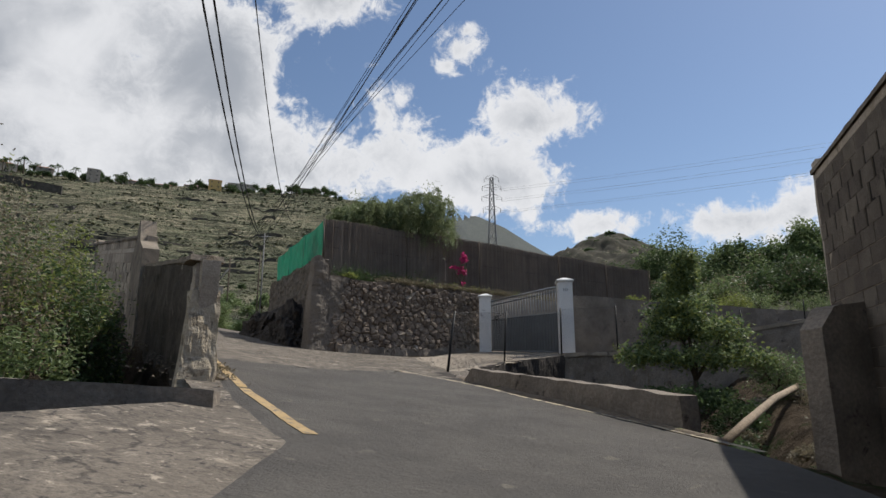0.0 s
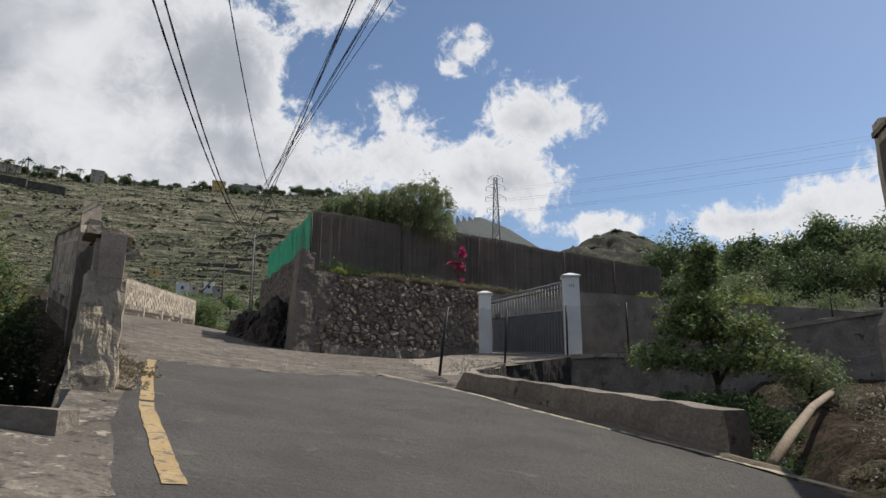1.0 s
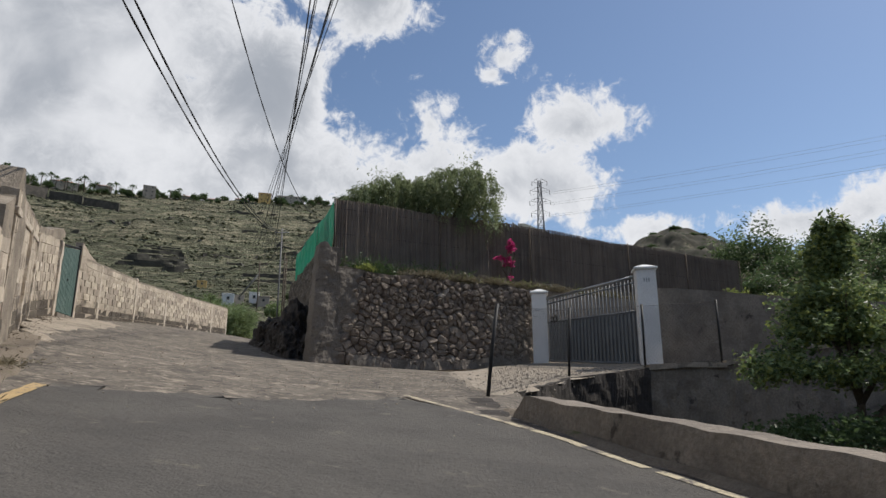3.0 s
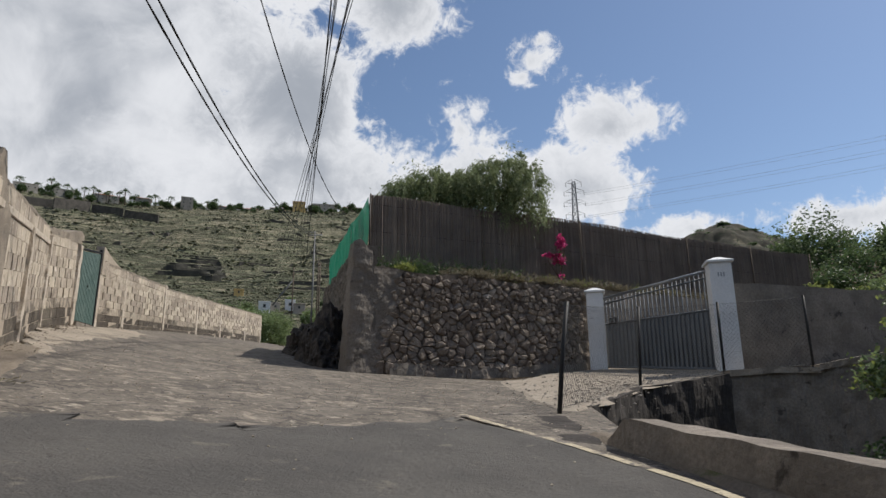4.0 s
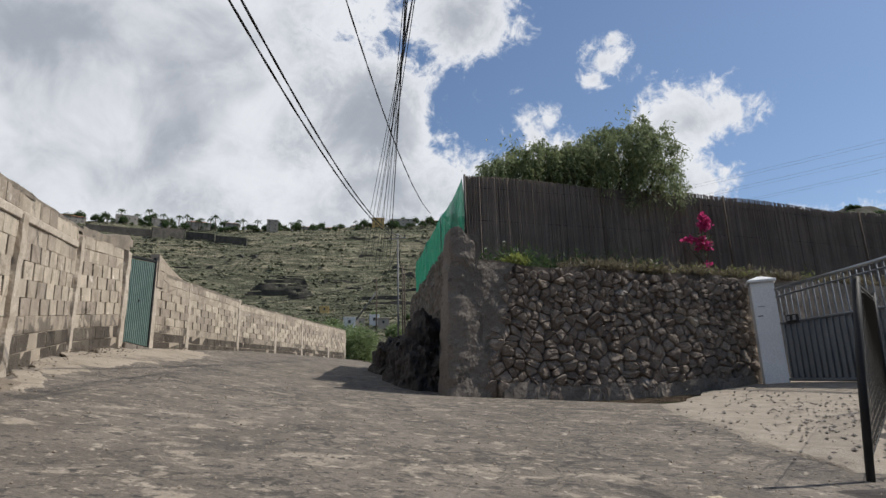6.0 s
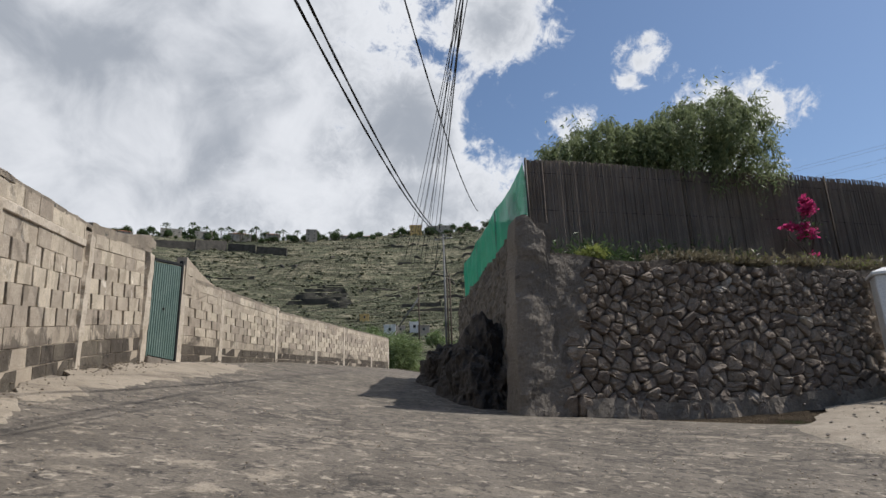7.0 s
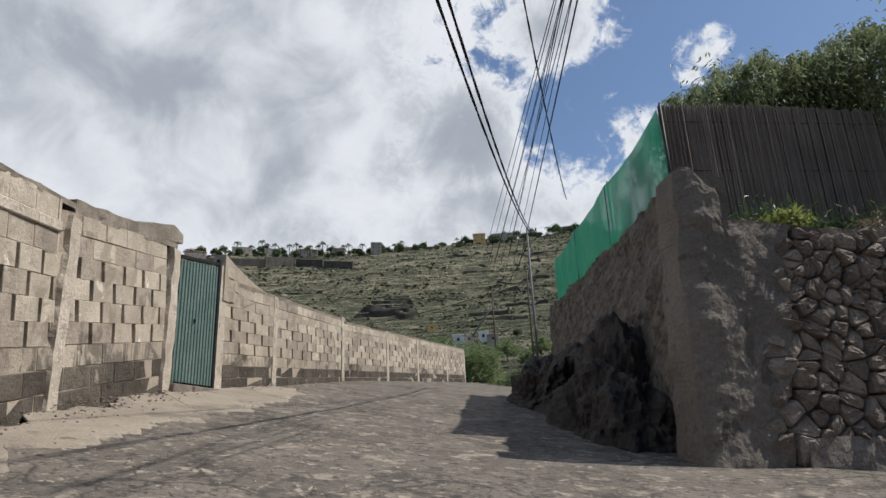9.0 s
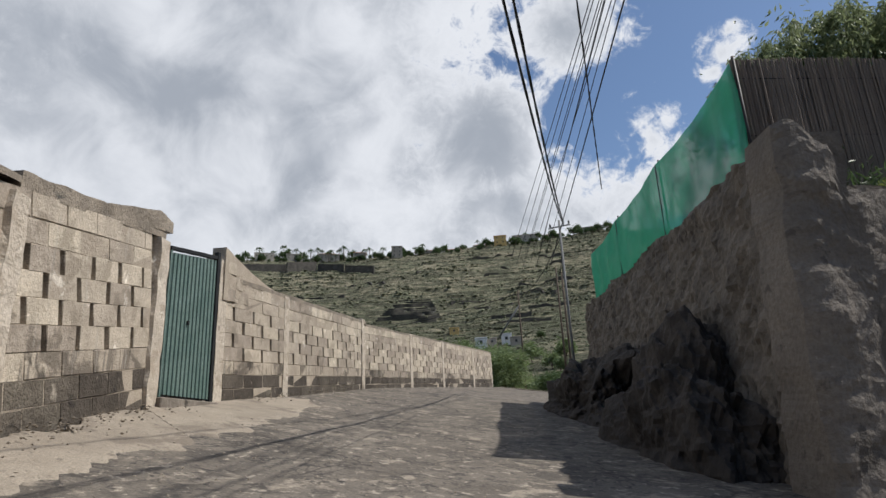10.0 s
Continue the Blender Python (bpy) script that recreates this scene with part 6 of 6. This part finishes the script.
def wooden_pole(x, y, z1, label, r=0.09, brace=False):
    root = empty("wooden_pole", (0, 0, 0))
    tagged(root, label, "pole")
    z0 = ground_z(x, y)
    tube("mast", [(x, y, z0 - 0.3), (x, y, z1)], [r, r * 0.75], M_BARK, root, 8)
    if brace:
        tube("brace", [(x - 1.6, y, z0 + 0.55 * (z1 - z0)), (x, y, z0 + 0.85 * (z1 - z0))], r * 0.9, M_POLE, root, 6)


wooden_pole(-18.4, 53.0, 11.2, "dark wooden utility pole beyond the wall", 0.07, True)
wooden_pole(-12.4, 41.5, 9.0, "dark wooden pole beside the lane", 0.05)
wooden_pole(-11.6, 39.5, 8.2, "short dark wooden pole behind the netting", 0.05)


def cable(a, b, sag, r, n=40, lab="black overhead cable crossing the lane", m=None):
    """A hanging cable."""
    a, b = Vector(a), Vector(b)
    pts = []
    for i in range(n + 1):
        f = i / n
        p = a.lerp(b, f)
        p.z -= sag * 4 * f * (1 - f)
        pts.append(p)
    ob = tube("overhead_cable", pts, r, m or M_CABLE, None, 4)
    return tagged(ob, lab, "cable", "overhead cables")


def through_line(p, q, y):
    f = (y - p[1]) / (q[1] - p[1])
    return tuple(p[i] + (q[i] - p[i]) * f for i in range(3))


def hung(p, q, r, y0, y1, n):
    """Points of a cable in plan along p-r that hangs through three places, by their y."""
    out = []
    for i in range(n + 1):
        y = y0 + (y1 - y0) * i / n
        f = (y - p[1]) / (r[1] - p[1])
        x = p[0] + (r[0] - p[0]) * f
        z = sum(a[2] * (y - b[1]) * (y - c[1]) / ((a[1] - b[1]) * (a[1] - c[1])) for a, b, c in ((p, q, r), (q, p, r), (r, p, q)))
        out.append(Vector((x, y, z)))
    return out


for p, q, r in (((-9.60, 33.2, 7.94), (-6.38, 20.0, 5.22), (-1.51, 0.0, 5.78)), ((-9.60, 33.2, 8.04), (-6.33, 20.0, 5.26), (-1.31, 0.0, 5.86))):
    line = hung(p, q, r, 33.2, -12, 400)
    for tw in (0.0, math.pi):
        pts = [p + Vector((0.005 * math.cos(i * 0.35 + tw), 0, 0.005 * math.sin(i * 0.35 + tw))) for i, p in enumerate(line)]
        tagged(tube("overhead_cable", pts, 0.012, M_CABLE, None, 4), "twisted pair of thick black overhead cables", "cable", "overhead cables")
line = hung((-8.318, 33.2, 8.88), (-5.06, 16.6, 7.65), (-1.805, 0.0, 12.28), 33.2, -5.0, 400)
for tw in (0.0, math.pi):
    pts = [p + Vector((0.006 * math.cos(i * 0.35 + tw), 0, 0.006 * math.sin(i * 0.35 + tw))) for i, p in enumerate(line)]
    tagged(tube("overhead_cable", pts, 0.010, M_CABLE, None, 4), "single twisted black overhead cable", "cable", "overhead cables")
rnd = random.Random(5)
for k in range(9):
    f = k / 8
    p = (-10.4 - 1.3 * f, 34.0, 7.0 + 0.25 * (k % 3))
    q = (2.4 + 1.5 * f + rnd.uniform(-0.1, 0.1), 0.0, 4.15 + 0.22 * (k % 4))
    cable(p, through_line(p, q, -16), rnd.uniform(0.0, 0.12), 0.006 if k else 0.010, 60, "thin overhead telephone wire in a slack bundle")
# down leads by the pole
cable((-9.75, 33.2, 7.7), (-11.6, 39.5, 8.0), 0.5, 0.012)
cable((-9.7, 33.2, 7.7), (-12.4, 41.5, 8.8), 0.6, 0.012)
cable((-9.75, 33.2, 7.6), (-18.4, 53.0, 10.9), 0.5, 0.014)
cable((-18.4, 53.0, 11.0), (-60, 75, 17.0), 1.5, 0.02)


# ---- far things ----
def pylon(x, y, z0, h):
    root = empty("lattice_pylon", (0, 0, 0))
    tagged(root, "tall grey steel lattice pylon on the far slope", "pylon")
    verts, faces = [], []

    def bar(a, b, r):
        v, f = tube_verts([a, b], r, 4)
        k = len(verts)
        verts.extend(v)
        faces.extend([tuple(i + k for i in g) for g in f])

    def w(t):
        return 1.9 * (1 - t) ** 1.2 + 0.55
    n = 13
    for i in range(n):
        t0, t1 = i / n, (i + 1) / n
        for s in range(4):
            c = [(-1, -1), (1, -1), (1, 1), (-1, 1)]
            a, b = c[s], c[(s + 1) % 4]
            p = lambda q, t: (x + q[0] * w(t), y + q[1] * w(t), z0 + h * t)
            bar(p(a, t0), p(a, t1), 0.16)
            bar(p(a, t0), p(b, t1), 0.09)
            bar(p(b, t0), p(a, t1), 0.09)
            bar(p(a, t1), p(b, t1), 0.09)
    raw_ob("tower", verts, faces, M_PYLON, root)
    for t, L in ((0.72, 3.3), (0.82, 3.8), (0.91, 3.6), (0.985, 2.8)):
        z = z0 + h * t
        for s in (-1, 1):
            arm = tube("crossarm", [(x + s * 0.6, y, z), (x + s * L, y, z + 0.5), (x + s * 0.6, y, z + 1.7)], 0.12, M_PYLON, root, 4)
            tube("insulator", [(x + s * L, y, z + 0.4), (x + s * L, y, z - 1.2)], 0.10, M_PYLON, arm, 4)


pylon(18.2, 231, 36, 46.0)
for s in (-1, 1):
    for k, t in enumerate((0.72, 0.82, 0.91)):
        p = (18.2 + s * (3.3, 3.8, 3.6)[k], 231, 36 + 46 * t - 1.2)
        ob = cable(p, (p[0] + 260, 120, p[2] + 14), 5.0, 0.028, 40, "thin high-voltage line sagging across the sky", M_PYLON)


def far_point(b, el):
    """The place on the slope that is seen at a bearing and elevation, in degrees, from the lane's foot."""
    e = math.tan(radians(el))

    def above(r):
        return ground_z(r * math.sin(radians(b)), r * math.cos(radians(b))) > r * e
    r = 100.0
    while r < 478 and not above(r):
        r += 2.0
    lo, hi = r - 2.0, r
    for _ in range(7):
        m = (lo + hi) / 2
        lo, hi = (lo, m) if above(m) else (m, hi)
    return hi * math.sin(radians(b)), hi * math.cos(radians(b))


def house(b, r, w, d, h, mat, label, floors=2, roof=True, el=0.0):
    """A house at a bearing, at the distance r or where the slope rises to the elevation el."""
    x, y = (r * math.sin(radians(b)), r * math.cos(radians(b))) if r else far_point(b, el)
    z = ground_z(x, y)
    root = empty("house", (x, y, z))
    root.rotation_euler = (0, 0, radians(-b))
    tagged(root, label, "house", "houses on the hillside")
    part("house_wall", box_bm(pose(0, 0, -3), w, d, h + 3, 0.05), mat, root)
    bm = bmesh.new()
    if roof:
        q = [(-w / 2 - 0.3, -d / 2 - 0.3), (w / 2 + 0.3, -d / 2 - 0.3), (w / 2 + 0.3, d / 2 + 0.3), (-w / 2 - 0.3, d / 2 + 0.3)]
        base = [bm.verts.new((*p, h)) for p in q]
        ridge = [bm.verts.new((-w / 2 + d / 2.2, 0, h + d * 0.2)), bm.verts.new((w / 2 - d / 2.2, 0, h + d * 0.2))]
        for f in ((0, 1, 5, 4), (1, 2, 5), (2, 3, 4, 5), (3, 0, 4), (3, 2, 1, 0)):
            bm.faces.new([(base + ridge)[i] for i in f])
        part("roof", bm, M_ROOF, root)
    else:
        add_box(bm, pose(0, 0, h), w + 0.2, d + 0.2, 0.35, 0.03)
        part("parapet", bm, mat, root)
    n = max(1, int(w / 3.4))
    sc = min(1.0, h / floors / 2.6)
    for f in range(floors):
        for i in range(n):
            bx = -w / 2 + w * (i + 0.5) / n
            win = part("window", box_bm(pose(bx, -d / 2 - 0.02, 0.38 * h / floors + f * h / floors), 0.9 * sc, 0.12, 1.1 * sc), M_HOUSE, root)
            part("pane", box_bm(pose(bx, -d / 2 - 0.06, 0.45 * h / floors + f * h / floors), 0.7 * sc, 0.08, 0.8 * sc), M_GLASS, win)


for args in ((-30.4, 470, 8, 8, 8.5, M_HOUSE, "tall pale tower house on the ridge", 3, False), (-27.4, 486, 10, 8, 4, M_HOUSE, "white ridge house among trees"),
             (-36.6, 476, 16, 9, 4, M_HOUSE, "wide pale house above the long retaining wall"), (-39.6, 478, 12, 9, 4, M_HOUSE, "flat-roofed white house on the ridge", 2, False), 
             (-24.6, 490, 20, 8, 4.5, M_HOUSE, "long low house on the ridge"), (-22.7, 488, 12, 8, 5, M_HOUSE, "small white house on the ridge"), (-18.6, 482, 20, 9, 5, M_HOUSE, "wide terraced building near the ridge", 2, False),
             (-16.2, 486, 14, 8, 5, M_HOUSE, "pale rendered house on the ridge"), (-20.9, 472, 9, 7, 7, M_HOUSE_ORANGE, "small ochre house below the ridge"), (-33.8, 480, 10, 8, 3.8, M_HOUSE, "white house among palms"),
             (-46, 470, 14, 9, 4, M_HOUSE, "pale house high on the ridge"), (-42.2, 478, 14, 9, 4.5, M_HOUSE, "low flat-roofed house on the ridge", 1, False), (-12.6, 484, 16, 9, 4.5, M_HOUSE, "long pale house on the ridge", 1, False),
             (-22.9, 0, 3.0, 4, 2.2, M_WHITE, "small white flat-roofed house in the valley", 1, False, 8.3), (-22.0, 0, 2.4, 4, 1.7, M_HOUSE, "low pale outbuilding in the valley", 1, False, 8.4), (-20.8, 0, 2.6, 4, 2.3, M_WHITE, "white cottage among banana plants", 1, False, 8.5),
             (-20.0, 0, 3.0, 4, 1.9, M_HOUSE, "pale farmhouse in the valley", 1, False, 8.3), (-25.2, 0, 2.8, 4, 1.6, M_HOUSE_ORANGE, "ochre farmhouse among reeds", 1, False, 9.6)):
    house(*args)


def long_wall(p, q, h, label, mat=None, level=False):
    """A masonry wall on the slope from p to q; level: its top runs straight."""
    def on(f):
        return ground_z(p[0] + (q[0] - p[0]) * f, p[1] + (q[1] - p[1]) * f)
    za, zb = on(0) + h, on(1) + h
    ob = slab("terrace_wall", p, q, lambda f: on(f) - 3, lambda f: max(za + (zb - za) * f, on(f) - 2.9) if level else on(f) + h, 1.0, mat or M_TERRACE, 0.2, 40, 4, None, 0.2)
    tagged(ob, label, "wall", "terrace walls", kind="structure")


M_TERRACE = material("terrace_masonry", [(0.060, 0.055, 0.049), (0.11, 0.10, 0.086)], 0.3, 0.95, 0.3, 3)
for b0, b1, e0, e1, h in ((-45.0, -40.2, 15.4, 15.5, 5.0), (-40.1, -37.6, 15.5, 15.6, 6.5), (-37.5, -35.2, 15.55, 15.5, 5.5), (-35.1, -32.5, 15.4, 15.3, 5.5)):
    long_wall(far_point(b0, e0), far_point(b1, e1), h, "long dark masonry retaining wall below the ridge", None, True)


def field_row(b0, b1, el, h):
    """A low dark wall along the contour, between two bearings at one elevation as seen from the lane's foot."""
    verts, faces = [], []
    n = 24
    for i in range(n + 1):
        x, y = far_point(b0 + (b1 - b0) * i / n, el)
        x, y = x * 0.993, y * 0.993
        z = math.hypot(x, y) * math.tan(radians(el))
        q = 1 + 0.8 / math.hypot(x, y)
        jag = h * (1 + 0.25 * noise.noise(Vector((i * 0.9, el, 0))))
        verts += [(x, y, z - 3), (x, y, z + jag), (x * q, y * q, z + jag), (x * q, y * q, z - 3)]
    for i in range(n):
        k = 4 * i
        faces += [(k, k + 4, k + 5, k + 1), (k + 1, k + 5, k + 6, k + 2), (k + 2, k + 6, k + 7, k + 3)]
    faces += [(0, 1, 2, 3), (4 * n + 3, 4 * n + 2, 4 * n + 1, 4 * n)]
    tagged(raw_ob("terrace_wall", verts, faces, M_FIELD), "dark dry-stone terrace wall on the slope", "wall", "terrace walls", kind="structure")


for k in range(10):
    field_row(-32.0 + 0.20 * k, -26.3 - 0.11 * k, 11.1 + 0.185 * k, 0.36)
for b0, b1, e in ((-22.5, -17.5, 14.6), (-21, -15.5, 15.2), (-19.5, -14.8, 13.6), (-24, -19.8, 16.2), (-17.5, -13.2, 16.0), (-23.5, -20.2, 11.8), (-18.8, -15.2, 11.4), (-28.5, -25.5, 15.2), (-35, -31.5, 14.2), (-39, -35, 13.2), (-20.5, -16.4, 12.6), (-22, -18.6, 10.8), (-25.5, -21, 12.4), (-21.5, -17.0, 10.2)):
    long_wall(far_point(b0, e), far_point(b1, e + 0.1), 1.0, "dark dry-stone terrace wall on the slope")


def far_tree(kind, seed):
    root = empty("tree", (0, 0, -100))
    rnd = np.random.RandomState(seed)
    if kind == "palm":
        tube("trunk", [(0, 0, -1), (0.2, 0, 4), (0.3, 0, 8.5)], [0.35, 0.28, 0.25], M_BARK, root, 6)
        pts = []
        for k in range(16):
            a = 2 * math.pi * k / 16 + rnd.normal(0, 0.1)
            for i in range(9):
                t = (i + 1) / 9
                pts.append((0.3 + math.cos(a) * 2.6 * t, math.sin(a) * 2.6 * t, 8.7 + 1.5 * t * (1 - t) * 2 - 1.6 * t * t))
        leaf_mesh("fronds", pts, 1.0, M_LEAF_DARK, root, seed, droop=0.3, ratio=0.35)
    else:
        limbs(root, (0, 0, 0), [(1.5, 0, 4), (-1.5, 0.5, 4.5), (0, -1, 5)], 0.3, seed=seed)
        leaf_mesh("crown", blob_points((0, 0, 3.6), (3.4, 3.0, 3.2), 900, seed, clumps=24, spread=0.25), 0.75, M_LEAF_DARK if kind == "round" else M_LEAF, root, seed, ratio=0.6)
    return root


tagged(far_tree("round", 1), "dark round-crowned tree on the ridge", "tree", "trees on the ridge")
protos = [("round", tagged(far_tree("round", 2), "dark round-crowned tree on the ridge", "tree", "trees on the ridge")), ("palm", tagged(far_tree("palm", 3), "slim palm tree on the ridge", "tree", "palms on the ridge")),
          ("light", tagged(far_tree("light", 4), "spreading green tree on the slope", "tree", "trees on the ridge"))]
rnd = random.Random(77)
spots = []
for k in range(320):
    b = rnd.uniform(-47, -9)
    spots.append((b, rnd.uniform(466, 500), rnd.choice((0, 0, 0, 0, 0, 1)), 0.40 + 0.75 * rnd.random() ** 2))
for b in (-40.5, -40.1, -39.4, -37.2, -36.4, -35.6, -35.2, -33.4, -32.9):
    spots.append((b, rnd.uniform(470, 484), 1, rnd.uniform(0.8, 1.25)))
for k in range(26):
    spots.append((rnd.uniform(-33, -15), rnd.uniform(110, 190), rnd.choice((0, 2)), rnd.uniform(0.35, 0.7)))
for b, r, k, s in spots:
    x, y = r * math.sin(radians(b)), r * math.cos(radians(b))
    t = copy_thing(protos[k][1], Matrix.Translation((x, y, ground_z(x, y) - 0.3)) @ Matrix.Rotation(rnd.uniform(0, 6.28), 4, "Z"))
    t.scale = (s, s, s)
for k, (nm, p) in enumerate(protos):
    b, r = (-26.0, -38.2, -21.0)[k], 482
    p.location = (r * math.sin(radians(b)), r * math.cos(radians(b)), ground_z(r * math.sin(radians(b)), r * math.cos(radians(b))) - 0.3)
first = [o for o in scene.objects if o.name == "tree" or o.name.startswith("tree.")]
for o in first:
    if o.parent is None and abs(o.location.z + 100) < 0.01:
        x, y = 480 * math.sin(radians(-34.5)), 480 * math.cos(radians(-34.5))
        o.location = (x, y, ground_z(x, y) - 0.3)


def hillside_scrub():
    """Bushes scattered over the slope, too many and too far off to count."""
    rnd = random.Random(99)
    verts, faces = [], []
    base = bmesh.new()
    bmesh.ops.create_icosphere(base, subdivisions=1, radius=1.0)
    bv = [v.co.copy() for v in base.verts]
    bf = [tuple(v.index for v in f.verts) for f in base.faces]
    base.free()
    n = 0
    while n < 42000:
        b = rnd.uniform(-52, 4)
        r = 118 + 372 * rnd.random() ** 0.8
        x, y = r * math.sin(radians(b)), r * math.cos(radians(b))
        if nz(x, y, 0.018, 11) + rnd.gauss(0, 0.25) < -0.05:
            continue
        z = ground_z(x, y)
        # most of it grows on the terrace risers, in rows along the slope
        if rnd.random() < 0.88 and math.sin(z * 2.73 + 3.0 * noise.noise(Vector((x * 0.02, y * 0.02, 5)))) < 0.35:
            continue
        s = (0.20 + 0.55 * rnd.random() ** 4) * (0.8 if r < 250 else 1.2)
        k = len(verts)
        for v in bv:
            j = rnd.uniform(0.55, 1.25)
            verts.append((x + v.x * s * j * 1.3, y + v.y * s * j * 1.3, z + s * 0.25 + v.z * s * j * 0.75))
        faces.extend(tuple(i + k for i in f) for f in bf)
        n += 1
    ob = raw_ob("hillside_scrub", verts, faces, M_SCRUB)
    tagged(ob, "grey-green scrub bushes scattered over the terraced slope", "scrub", kind="stuff")


M_SCRUB = material("scrub", [(0.110, 0.118, 0.072), (0.195, 0.196, 0.126)], 0.4, 1.0, 0.0, 3, vary=0.3, island=True)
hillside_scrub()

# bring the whole plan to its true size
for ob in [o for o in scene.objects if o.parent is None and o.type in ("MESH", "EMPTY")]:
    ob.matrix_basis = Matrix.Scale(SCALE, 4) @ ob.matrix_basis
